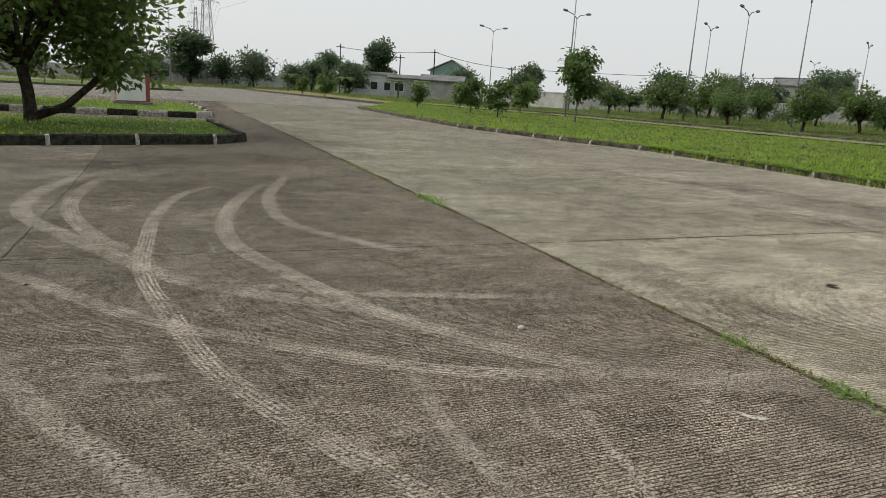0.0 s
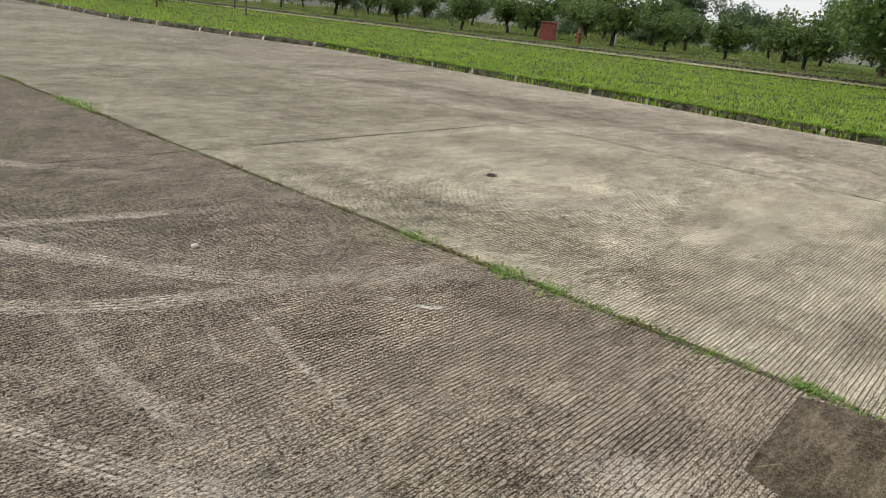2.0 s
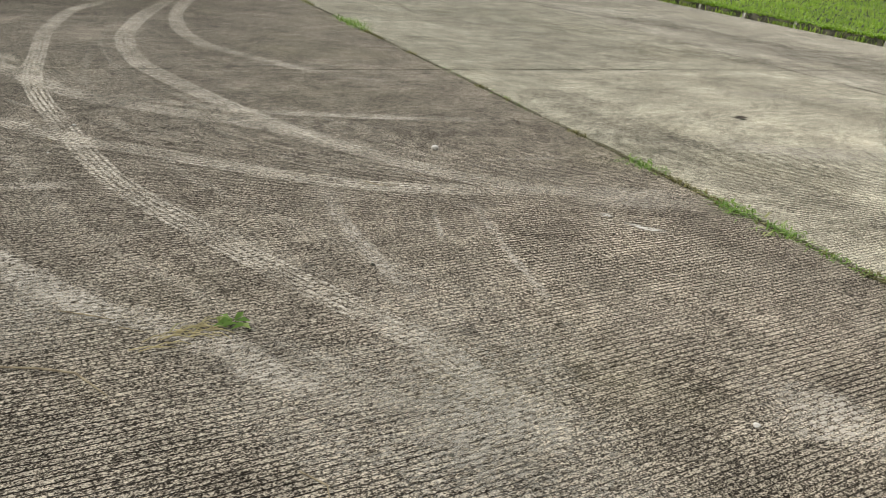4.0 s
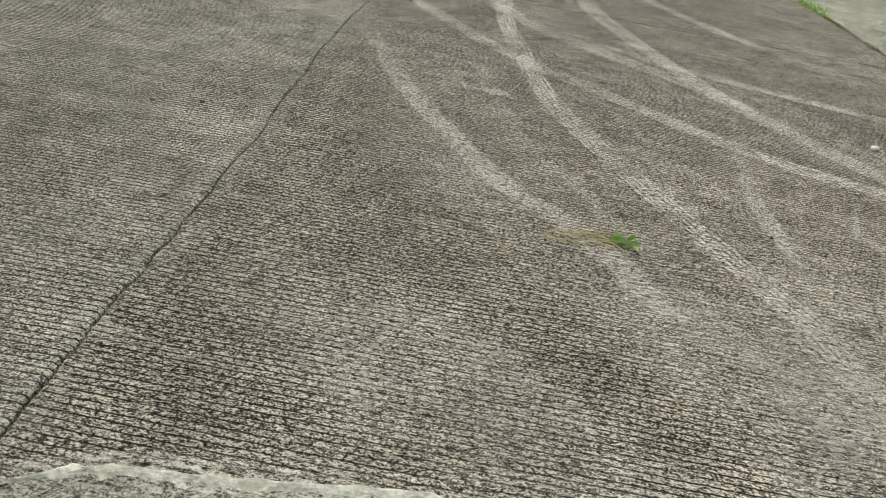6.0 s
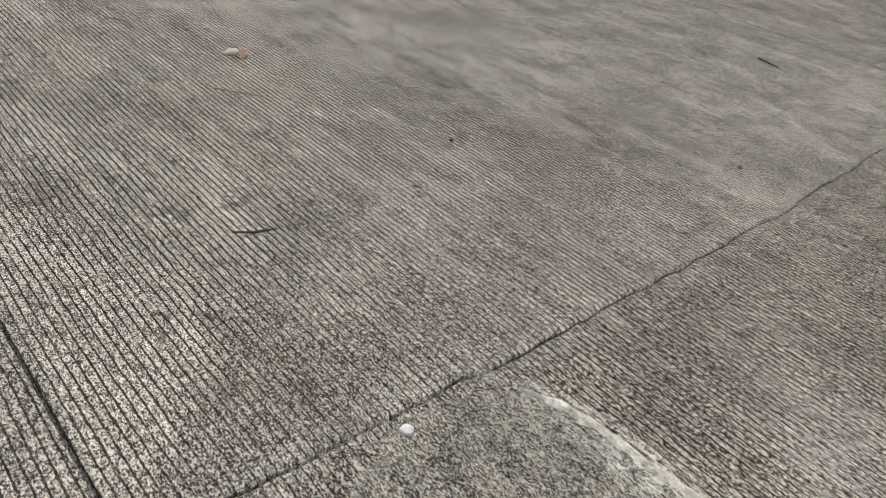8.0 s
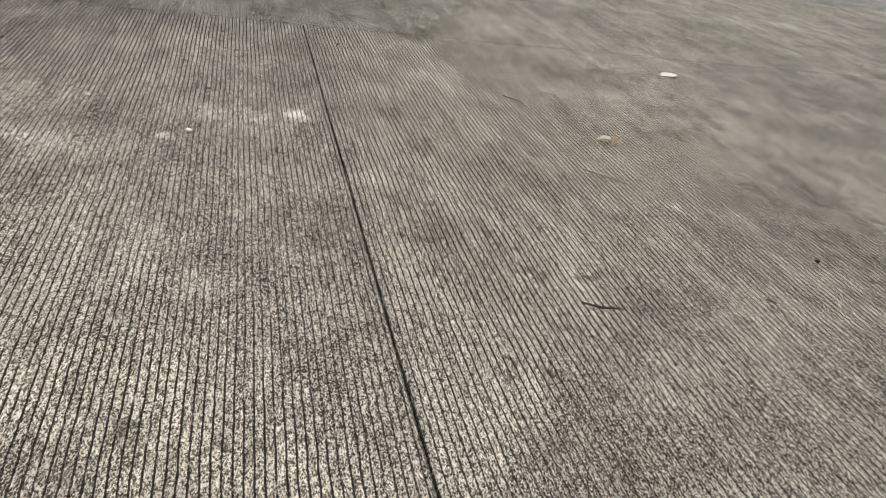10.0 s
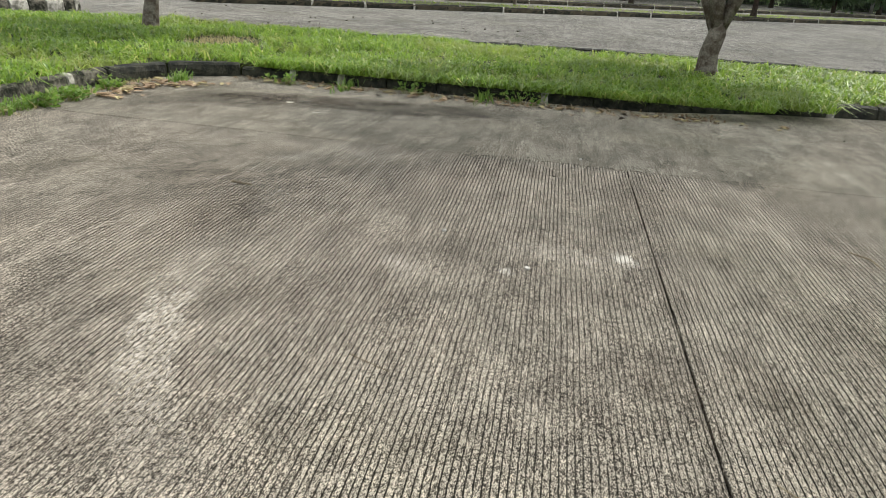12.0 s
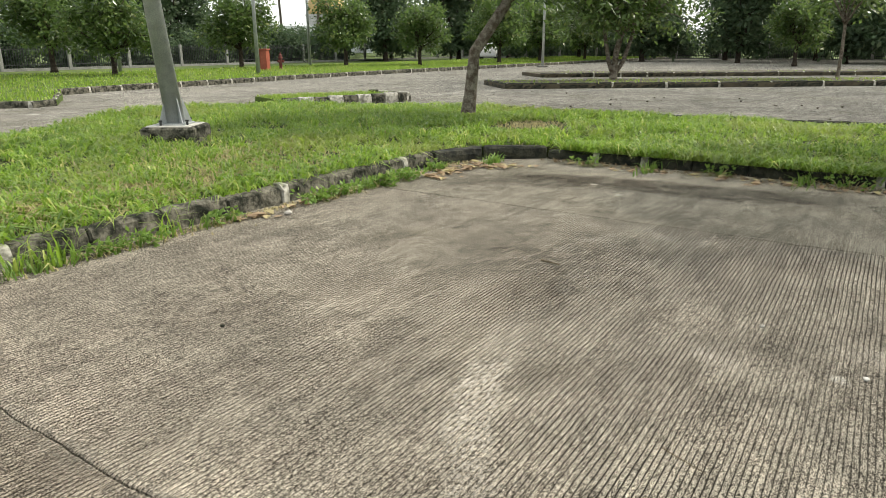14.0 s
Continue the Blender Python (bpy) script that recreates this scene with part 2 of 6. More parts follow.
POST = simple("fence_post_concrete", (0.18, 0.18, 0.165), (0.27, 0.27, 0.25), 2.0, 0.9)
ORANGE = simple("orange_red_enamel", (0.25, 0.06, 0.035), (0.32, 0.085, 0.05), 3.0, 0.55, 0, 0.05)
RED = simple("faded_red_enamel", (0.11, 0.026, 0.021), (0.16, 0.04, 0.03), 6.0, 0.6, 0, 0.1)
GOLD = simple("gold_leaf_tiles", (0.34, 0.235, 0.09), (0.42, 0.30, 0.13), 0.8, 0.5, 0.35, 0.1, 4.0)
PLASTER = simple("grey_plaster", (0.30, 0.30, 0.28), (0.42, 0.42, 0.40), 0.6, 0.95, 0, 0.1, 6.0)
PLASTER_W = simple("white_plaster", (0.55, 0.57, 0.58), (0.66, 0.68, 0.68), 0.5, 0.9, 0, 0.1, 6.0)
MINT = simple("mint_plaster", (0.24, 0.34, 0.30), (0.32, 0.42, 0.37), 0.5, 0.9, 0, 0.1, 6.0)
ROOF = simple("grey_roof_sheet", (0.10, 0.10, 0.10), (0.17, 0.17, 0.17), 0.7, 0.7, 0, 0.1, 5.0)
ROOF_W = simple("pale_roof_sheet", (0.55, 0.56, 0.56), (0.68, 0.69, 0.69), 0.7, 0.6, 0, 0.1, 5.0)
GLASS = simple("dark_glass", (0.02, 0.024, 0.028), (0.035, 0.04, 0.045), 1.0, 0.12, 0, 0.0, 5.0, 0.6)
RUBBER = simple("tyre_rubber", (0.012, 0.012, 0.012), (0.02, 0.02, 0.02), 8.0, 0.85)
BARK = simple("grey_brown_bark", (0.075, 0.058, 0.042), (0.21, 0.19, 0.155), 9.0, 0.95, 0, 1.0, 45.0, 0.2, 0.02)
BARK_DARK = simple("dark_bark", (0.03, 0.023, 0.018), (0.075, 0.06, 0.045), 9.0, 0.95, 0, 1.0, 45.0, 0.2, 0.02)
STONE = simple("pale_stone", (0.36, 0.34, 0.30), (0.52, 0.50, 0.45), 20.0, 0.9, 0, 0.4, 120.0)
CEMENT = simple("pale_cement_smear", (0.26, 0.24, 0.19), (0.46, 0.43, 0.35), 22.0, 0.9, 0, 0.8, 90.0)
TWIG = simple("dry_twig", (0.10, 0.075, 0.045), (0.30, 0.25, 0.16), 30.0, 0.9)
TWIG_DARK = simple("dark_twig", (0.02, 0.016, 0.012), (0.05, 0.04, 0.03), 30.0, 0.9)
DRY = leafy("dry_leaves", (0.20, 0.125, 0.07), (0.33, 0.24, 0.15), (0.50, 0.43, 0.32), 0.8, 0.15)
GRASS = leafy("grass_blades", (0.045, 0.105, 0.011), (0.235, 0.355, 0.045), (0.55, 0.50, 0.18), 0.45, 0.42, 0.40)
GRASS_R = leafy("lush_grass_blades", (0.085, 0.17, 0.014), (0.255, 0.385, 0.036), (0.42, 0.46, 0.10), 0.45, 0.45, 0.2)
# Low blades coloured darker to stand for shade between the tall clumps.
GRASS_D = leafy("low_grass_blades", (0.05, 0.10, 0.014), (0.12, 0.20, 0.03), (0.36, 0.33, 0.13), 0.5, 0.4, 0.5)
WEED = leafy("weed_blades", (0.09, 0.17, 0.025), (0.17, 0.27, 0.05), (0.38, 0.35, 0.15), 0.55, 0.35)
PALE_LEAF = leafy("bleached_leaves", (0.40, 0.36, 0.28), (0.50, 0.46, 0.37), (0.55, 0.52, 0.44), 0.85, 0.1)
STRAW = leafy("straw_blades", (0.36, 0.30, 0.15), (0.42, 0.36, 0.19), (0.22, 0.24, 0.07), 0.8, 0.2)
LEAF = leafy("mango_leaves", (0.034, 0.068, 0.017), (0.10, 0.155, 0.04), (0.23, 0.25, 0.085), 0.30, 0.42)
LEAF_NEAR = leafy("glossy_mango_leaves", (0.045, 0.085, 0.022), (0.135, 0.195, 0.055), (0.28, 0.30, 0.11), 0.26, 0.5)
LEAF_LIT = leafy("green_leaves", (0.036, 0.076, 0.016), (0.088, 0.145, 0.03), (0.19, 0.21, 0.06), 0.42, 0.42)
ROUGH = leafy("rough_grass_blades", (0.07, 0.115, 0.022), (0.13, 0.18, 0.04), (0.30, 0.29, 0.13), 0.6, 0.4, 0.4)
# Distance haze put into the leaf colour as a greyer blue-green.
LEAF_HAZY = leafy("hazy_far_leaves", (0.036, 0.062, 0.033), (0.082, 0.125, 0.060), (0.15, 0.175, 0.085), 0.6, 0.42)
TYRE = marking("tyre_track_dust", (0.60, 0.545, 0.455), 0.82, 0.43, 0.53, 60.0, True)
DUST = marking("pale_dust", (0.42, 0.39, 0.335), 0.50, 0.46, 0.56, 90.0, ragged=4.0)
SCUFF = marking("pale_scuff", (0.55, 0.50, 0.425), 0.68, 0.45, 0.56, 80.0, ragged=5.0)
DAMP = marking("dark_film", (0.055, 0.043, 0.030), 0.55, 0.42, 0.58, 60.0, ragged=4.0)
WET = marking("damp_silt", (0.050, 0.040, 0.028), 0.74, 0.30, 0.50, 40.0, ragged=3.0)
FAINT = marking("faint_tyre_dust", (0.46, 0.42, 0.35), 0.38, 0.46, 0.58, 60.0, ragged=9.0)
JOINT_DIRT = marking("joint_dirt", (0.032, 0.029, 0.016), 0.95, 0.22, 0.42, 30.0, ragged=12.0)
JOINT_MOSS = marking("joint_moss", (0.065, 0.06, 0.028), 0.95, 0.30, 0.48, 26.0, ragged=14.0)
CHALK = marking("white_paint_remains", (0.60, 0.57, 0.50), 0.95, 0.36, 0.50, 60.0, ragged=22.0)
LINE_WORN = marking("worn_road_paint", (0.45, 0.43, 0.38), 0.55, 0.42, 0.58, 14.0, ragged=5.0)
LINEP = marking("white_road_paint", (0.62, 0.60, 0.54), 0.85, 0.25, 0.45, 9.0, ragged=5.0)


# ---- mesh helpers ----
class Build:
    """Collects vertices and faces for one mesh."""

    def __init__(self):
        self.v, self.f, self.m = [], [], []

    def face(self, pts, mat=0):
        i = len(self.v)
        self.v.extend(tuple(p) for p in pts)
        self.f.append(tuple(range(i, i + len(pts))))
        self.m.append(mat)

    def box(self, x0, y0, z0, x1, y1, z1, c=0.0, mat=0):
        """A box with its upright and top edges chamfered by c."""
        c = max(c, 0.0005)
        rings = []
        for z, k in ((z0, 0.0), (z1 - c, 0.0), (z1, c)):
            a, b, d, e = x0 + k, x1 - k, y0 + k, y1 - k
            rings.append([(a + c, d, z), (b - c, d, z), (b, d + c, z), (b, e - c, z), (b - c, e, z), (a + c, e, z), (a, e - c, z), (a, d + c, z)])
        i = len(self.v)
        for r in rings:
            self.v.extend(r)
        for j in range(2):
            for k in range(8):
                p, q = i + j * 8 + k, i + j * 8 + (k + 1) % 8
                self.f.append((p, q, q + 8, p + 8))
                self.m.append(mat)
        self.f += [tuple(range(i + 16, i + 24)), tuple(range(i + 7, i - 1, -1))]
        self.m += [mat, mat]

    def tube(self, pts, radii, seg=8, mat=0, cap=True):
        i = len(self.v)
        n = len(pts)
        pts = [Vector(p) for p in pts]
        ref = Vector((0.31, 0.17, 0.93)) if abs((pts[-1] - pts[0]).normalized().z) < 0.8 else Vector((1, 0.1, 0))
        for k, p in enumerate(pts):
            d = (pts[min(k + 1, n - 1)] - pts[max(k - 1, 0)]).normalized()
            a = d.cross(ref).normalized()
            b = d.cross(a)
            for s in range(seg):
                w = 2 * math.pi * s / seg
                self.v.append(tuple(p + (a * math.cos(w) + b * math.sin(w)) * radii[k]))
        for k in range(n - 1):
            for s in range(seg):
                p, q = i + k * seg + s, i + k * seg + (s + 1) % seg
                self.f.append((p, q, q + seg, p + seg))
                self.m.append(mat)
        if cap:
            self.f += [tuple(range(i + seg - 1, i - 1, -1)), tuple(range(i + (n - 1) * seg, i + n * seg))]
            self.m += [mat, mat]

    def lathe(self, profile, seg=16, at=(0, 0, 0), mat=0):
        self.tube([(at[0], at[1], at[2] + z) for z, r in profile], [max(r, 0.001) for z, r in profile], seg, mat)

    def mesh(self, name, mats, smooth=False):
        me = bpy.data.meshes.new(name)
        me.from_pydata(self.v, [], self.f)
        for m in mats if isinstance(mats, (list, tuple)) else [mats]:
            me.materials.append(m)
        me.polygons.foreach_set("material_index", self.m)
        if smooth:
            me.polygons.foreach_set("use_smooth", [True] * len(self.f))
        me.update()
        return me


def part(name, b, mats, parent=None, label="", smooth=False):
    ob = new(name, b.mesh(name, mats, smooth) if isinstance(b, Build) else b)
    if parent is not None:
        ob.parent = parent
    return tagged(ob, label)


def thing(name, at, label, category, group="", kind="", rz=0.0):
    ob = new(name)
    ob.empty_display_size = 0.2
    ob.matrix_basis = pose(*at, 0, 0, rz)
    return tagged(ob, label, category, group, kind)


def ribbon(path, width, z=0.003, step=0.1):
    """A flat strip along a smooth line through the points, with metres along it as u."""
    pts = [Vector((*p, 0)) for p in path]
    line = []
    for i in range(len(pts) - 1):
        p0, p1, p2, p3 = pts[max(i - 1, 0)], pts[i], pts[i + 1], pts[min(i + 2, len(pts) - 1)]
        k = max(2, int((p2 - p1).length / step))
        for j in range(k):
            t = j / k
            line.append(0.5 * (2 * p1 + (p2 - p0) * t + (2 * p0 - 5 * p1 + 4 * p2 - p3) * t * t + (3 * p1 - p0 - 3 * p2 + p3) * t ** 3))
    line.append(pts[-1])
    verts, faces, uv, run = [], [], [], 0.0
    for i, p in enumerate(line):
        d = (line[min(i + 1, len(line) - 1)] - line[max(i - 1, 0)]).normalized()
        side = Vector((-d.y, d.x, 0)) * width / 2
        if i:
            run += (p - line[i - 1]).length
        verts += [(p.x + side.x, p.y + side.y, z), (p.x - side.x, p.y - side.y, z)]
        uv += [(run, 1.0), (run, 0.0)]
        if i:
            faces.append((2 * i - 2, 2 * i - 1, 2 * i + 1, 2 * i))
    me = bpy.data.meshes.new("strip")
    me.from_pydata(verts, [], faces)
    lay = me.uv_layers.new(name="UVMap")
    for lp in me.loops:
        lay.data[lp.index].uv = uv[lp.vertex_index]
    fade = me.attributes.new("fade", "FLOAT", "POINT")
    reach = min(1.2, run * 0.4)
    fade.data.foreach_set("value", [max(0.0, min(1.0, u[0] / reach, (run - u[0]) / reach)) for u in uv])
    return me


def inside(x, y, poly):
    x, y = np.asarray(x), np.asarray(y)
    hit = np.zeros(x.shape, bool)
    for (x0, y0), (x1, y1) in zip(poly, poly[1:] + poly[:1]):
        if y0 != y1:
            hit ^= ((y0 > y) != (y1 > y)) & (x < (x1 - x0) * (y - y0) / (y1 - y0) + x0)
    return hit


def blades(name, xy, z, height, width, material, rng, lean=0.5, patch=True):
    """Bent grass blades, each of three triangles, at the places xy, as one mesh."""
    n = len(xy)
    h = height * rng.uniform(0.55, 1.35, n)
    if patch:
        h *= 0.75 + 0.5 * np.array([noise.noise((x * 0.7, y * 0.7, 3.0)) for x, y in xy]) ** 1
    az = rng.uniform(0, 2 * math.pi, n)
    ln = rng.uniform(0.15, 1.0, n) * lean
    wa = az + math.pi / 2 + rng.normal(0, 0.3, n)
    dx, dy = np.cos(az), np.sin(az)
    wx, wy = np.cos(wa) * width * 0.5, np.sin(wa) * width * 0.5
    w = rng.uniform(0.7, 1.3, n)
    base = np.column_stack([xy, np.full(n, z) if np.isscalar(z) else z])
    v = np.zeros((n, 5, 3))
    side = np.column_stack([wx * w, wy * w, np.zeros(n)])
    mid = base + np.column_stack([dx * h * ln * 0.35, dy * h * ln * 0.35, h * 0.6])
    tip = base + np.column_stack([dx * h * ln * 1.05, dy * h * ln * 1.05, h * (1.0 - 0.35 * ln)])
    v[:, 0], v[:, 1], v[:, 2], v[:, 3], v[:, 4] = base - side, base + side, mid + side * 0.75, mid - side * 0.75, tip
    i = np.arange(n) * 5
    tri = np.concatenate([np.column_stack([i, i + 1, i + 2]), np.column_stack([i, i + 2, i + 3]), np.column_stack([i + 3, i + 2, i + 4])])
    me = bpy.data.meshes.new(name)
    me.from_pydata(v.reshape(-1, 3).tolist(), [], tri.tolist())
    me.materials.append(material)
    return me


def scatter(poly, count, rng, clump=0.0):
    xs, ys = [p[0] for p in poly], [p[1] for p in poly]
    out = np.zeros((0, 2))
    while len(out) < count:
        p = np.column_stack([rng.uniform(min(xs), max(xs), count), rng.uniform(min(ys), max(ys), count)])
        out = np.concatenate([out, p[inside(p[:, 0], p[:, 1], poly)]])
    return out[:count]


# ---- ground and pavement ----
gb = Build()
rings = [0.0, 30, 80, 200, 500, 1200, 2600]
for j in range(len(rings) - 1):
    for k in range(32):
        a0, a1 = 2 * math.pi * k / 32, 2 * math.pi * (k + 1) / 32
        p = [(r * math.cos(a), r * math.sin(a), -0.09) for r, a in ((rings[j], a0), (rings[j + 1], a0), (rings[j + 1], a1), (rings[j], a1))]
        gb.face(p[1:] if j == 0 else p)
tagged(part("ground", gb, MEADOW), "rough green meadow reaching to the horizon", "ground", kind="structure")

PAVED = [(-75, -38), (15.4, -38), (15.4, 47), (19, 57), (12, 98), (10, 125), (-60, 125), (-75, 40)]
pb = Build()
pb.face([(x, y, -0.022) for x, y in PAVED])
pavement = tagged(part("pavement", pb, CON_ROAD), "wide weathered concrete parking ground with joints", "pavement", kind="structure")

XS = [-26.4, -22, -17.6, -13.2, -8.8, -4.4, 0, 4.5, 9.8, 15.3]
YS = [-26.4, -19.8, -13.2, -6.6, 0, 6.6, 13.2, 19.8, 26.4, 33, 39.6, 46.2]
srng = random.Random(5)


def slab(x0, x1, y0, y1, mat):
    """One slab: rough long edges, straight saw-cut cross joints, worn arrises."""
    gx, gy = (0.0048, 0.0045) if x0 < 4 else (0.007, 0.007)
    pts = []
    n = 110 if -5 < x0 < 5 and -7 < y0 < 14 else 40

    def rough(y, x):
        bow = -0.18 * math.exp(-((y - 5.2) / (2.3 if y < 5.2 else 4.6)) ** 2) if x == 0 else 0.0
        return bow + 0.020 * noise.noise((x * 3.1, y * 2.3, 1.0)) + 0.017 * noise.noise((x * 5.0, y * 9.0, 7.0))
    for i in range(n):
        pts.append((x0 + (x1 - x0) * i / n, y0 + gy))
    for i in range(n):
        y = y0 + gy + (y1 - y0 - 2 * gy) * i / n
        pts.append((x1 - gx + rough(y, x1), y))
    for i in range(n):
        pts.append((x1 - (x1 - x0) * i / n, y1 - gy))
    for i in range(n):
        y = y1 - gy - (y1 - y0 - 2 * gy) * i / n
        pts.append((x0 + gx + rough(y, x0) + 0.003 * noise.noise((x0, y * 17.0, 3.0)), y))
    pts = [(x, y + 0.034 * min(x, 0.0)) for x, y in pts]
    cx, cy = (x0 + x1) / 2, (y0 + y1) / 2
    b = Build()
    k = len(pts)
    b.v = [(x - cx, y - cy, -0.075) for x, y in pts] + [(x - cx, y - cy, -0.006) for x, y in pts]
    b.v += [((x - cx) * (1 - 0.009 / (cx - x0)), (y - cy) * (1 - 0.009 / (cy - y0)), 0.0) for x, y in pts]
    for j in range(2):
        b.f += [(j * k + i, j * k + (i + 1) % k, (j + 1) * k + (i + 1) % k, (j + 1) * k + i) for i in range(k)]
    b.f.append(tuple(range(2 * k, 3 * k)))
    b.m = [0] * len(b.f)
    ob = part("slab", b, mat, pavement)
    ob.location = (cx, cy, srng.uniform(-0.002, 0.0))
    return ob


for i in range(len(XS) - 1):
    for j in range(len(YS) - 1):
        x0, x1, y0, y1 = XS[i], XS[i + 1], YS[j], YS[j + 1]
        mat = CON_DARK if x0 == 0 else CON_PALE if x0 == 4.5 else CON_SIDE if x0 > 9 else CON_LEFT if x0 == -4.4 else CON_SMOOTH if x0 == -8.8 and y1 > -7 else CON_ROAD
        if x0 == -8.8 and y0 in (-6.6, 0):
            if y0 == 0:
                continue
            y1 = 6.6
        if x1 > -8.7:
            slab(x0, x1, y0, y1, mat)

# ---- lawns ----
LAWN_CORNER = [(9, -5.62), (-5.9, -5.62), (-6.6, -5.4), (-7.1, -4.75), (-7.22, 0.2), (-7.9, 1.75), (-9.15, 6.5), (-10.3, 9.4), (-11.4, 9.9), (-12.5, 8.0), (-12.3, -1.0),
               (-11.7, -5.6), (-11.7, -8.6), (-10.6, -11.6), (-9.6, -13.2), (-8.1, -14.3), (-5.9, -13.2), (-4.6, -12.2), (-3.7, -11.55), (0, -9.6), (9, -7.6)]
LAWN_NOSE = [(-10.5, -13.1), (-13.8, -11.95), (-14.1, -13.4), (-11.2, -14.9)]
LAWN_EAST = [(15.52, -20), (15.52, 18), (14.4, 21), (12.9, 27), (12.9, 36), (13.3, 45), (15, 47.5), (21.5, 63), (25, 53), (28, 44), (30.3, 32), (32, 22), (34.5, 8), (37, -20)]
ISLAND_A = [(-22, 14.4), (-1.7, 15.85), (2.3, 17.1), (3.0, 18.0), (2.5, 23.6), (-22, 22.5)]
ISLAND_B = [(-22, 27.6), (2.4, 27.3), (3.0, 28.4), (2.6, 37), (-22, 37.5)]
ISLAND_C = [(-30, 66), (2.6, 69.5), (3.4, 71), (3.4, 84), (-30, 84)]
LAWN_DRY = [(12.6, 98), (13, 88), (19.2, 58.5), (22, 64), (20, 100)]
WAY, AWAY = Vector((-0.63, 0.777)), Vector((-0.777, -0.63))


def west_strip(start, far, near_off, depth):
    p, q = Vector(start) + AWAY * near_off, Vector(start) + WAY * far + AWAY * near_off
    return [tuple(p), tuple(q), tuple(q + AWAY * depth), tuple(p + AWAY * depth - WAY * 0.3)]


ISLAND_W = west_strip((-19.6, -12.3), 62, 0, 2.8)
ISLAND_X = west_strip((-21.5, -10.0), 60, 8.0, 2.8)
LAWN_SOUTH = [(4, -26.5), (-6.78, -18.7), (-7.3, -18.17), (-7.95, -18.34), (-9.12, -20.29), (-10.03, -22.23), (-11.88, -22.77), (-14.2, -22.9), (-24, -23.8), (-72, -22.8), (-72, -34), (-20, -35), (4, -36)]


def lawn(name, poly, material, label, z=0.13):
    b = Build()
    b.face([(x, y, z) for x, y in poly])
    for (x0, y0), (x1, y1) in zip(poly, poly[1:] + poly[:1]):
        b.face([(x0, y0, -0.08), (x1, y1, -0.08), (x1, y1, z), (x0, y0, z)])
    return tagged(part(name, b, material), label, "lawn", kind="structure")


lawn("lawn_corner", LAWN_CORNER, TURF_SHADED, "raised grass corner bed behind the kerb")
lawn("lawn_nose", LAWN_NOSE, TURF, "small raised grass nose with painted kerb", 0.15)
lawn("lawn_east", LAWN_EAST, TURF_SHADED, "long bright green lawn beside the concrete")
lawn("lawn_island_near", ISLAND_A, TURF, "kerbed planting island with patchy grass")
lawn("lawn_island_second", ISLAND_B, TURF, "second kerbed planting island with grass")
lawn("lawn_island_far", ISLAND_C, TURF, "distant kerbed grass island")
lawn("lawn_dry", LAWN_DRY, TURF_DRY, "dry sandy verge by the far road", 0.1)
lawn("lawn_island_west", ISLAND_W, SOIL, "narrow kerbed grass island with young trees")
lawn("lawn_island_west_second", ISLAND_X, SOIL, "narrow kerbed grass island farther off")
lawn("lawn_south", LAWN_SOUTH, TURF, "long kerbed grass verge in front of the fence")

grng = np.random.default_rng(11)
pts = scatter(LAWN_CORNER, 62000, grng)
pts = pts[(pts[:, 0] < 3) & (np.hypot(pts[:, 0] + 4.9, pts[:, 1] + 9.15) > 0.45)]
dirt = np.hypot((pts[:, 0] + 9.0) / 0.9, (pts[:, 1] + 5.9) / 0.6) < 1
pts = pts[~dirt]
pts = pts[~((pts[:, 0] < -11.75) & (pts[:, 1] > -6.5))]
centre = pts[grng.integers(0, len(pts), 7000)]
clumps = np.repeat(centre, 11, axis=0) + grng.normal(0, 0.03, (len(centre) * 11, 2))
clumps = clumps[inside(clumps[:, 0], clumps[:, 1], LAWN_CORNER)]
tagged(new("grass_clumps", blades("grass_clumps", clumps, 0.125, 0.185, 0.021, GRASS, grng, 2.3)), "coarse clumps of long bright grass", "grass", kind="stuff")
tagged(new("grass_corner", blades("grass_corner", pts[:26000], 0.125, 0.075, 0.013, GRASS_D, grng, 1.8)), "low lawn grass toned darker between the clumps", "grass", kind="stuff")
tagged(new("grass_dry_blades", blades("grass_dry_blades", pts[-9000:], 0.125, 0.085, 0.011, STRAW, grng, 2.0)), "dry yellow blades scattered in the lawn", "grass", kind="stuff")
for nm, cx, cy, sx, sy, cnt in (("dry_grass_front", -2.2, -6.4, 1.5, 0.35, 3200), ("dry_grass_middle", -4.0, -7.6, 0.9, 0.5, 1500), ("dry_grass_edge", 0.5, -6.8, 1.2, 0.5, 1800)):
    xy = np.column_stack([grng.normal(cx, sx, cnt), grng.normal(cy, sy, cnt)])
    xy = xy[inside(xy[:, 0], xy[:, 1], LAWN_CORNER)]
    tagged(new(nm, blades(nm, xy, 0.13, 0.13, 0.012, STRAW, grng, 2.2)), "dry straw coloured patch in the lawn", "grass", kind="stuff")
dry_xy = np.column_stack([grng.normal(-9.0, 0.5, 900), grng.normal(-5.9, 0.3, 900)])
tagged(new("straw_patch", blades("straw_patch", dry_xy, 0.125, 0.07, 0.010, STRAW, grng, 1.4)), "patch of cut straw on the lawn", "grass", kind="stuff")
pts = scatter(LAWN_EAST, 210000, grng)
pts = pts[grng.uniform(0, 1, len(pts)) < np.clip(18 / np.hypot(pts[:, 0], pts[:, 1]), 0.2, 1) ** 1.3]
tagged(new("grass_east", blades("grass_east", pts, 0.12, 0.125, 0.026, GRASS_R, grng, 1.5)), "thick bright green lawn grass", "grass", kind="stuff")
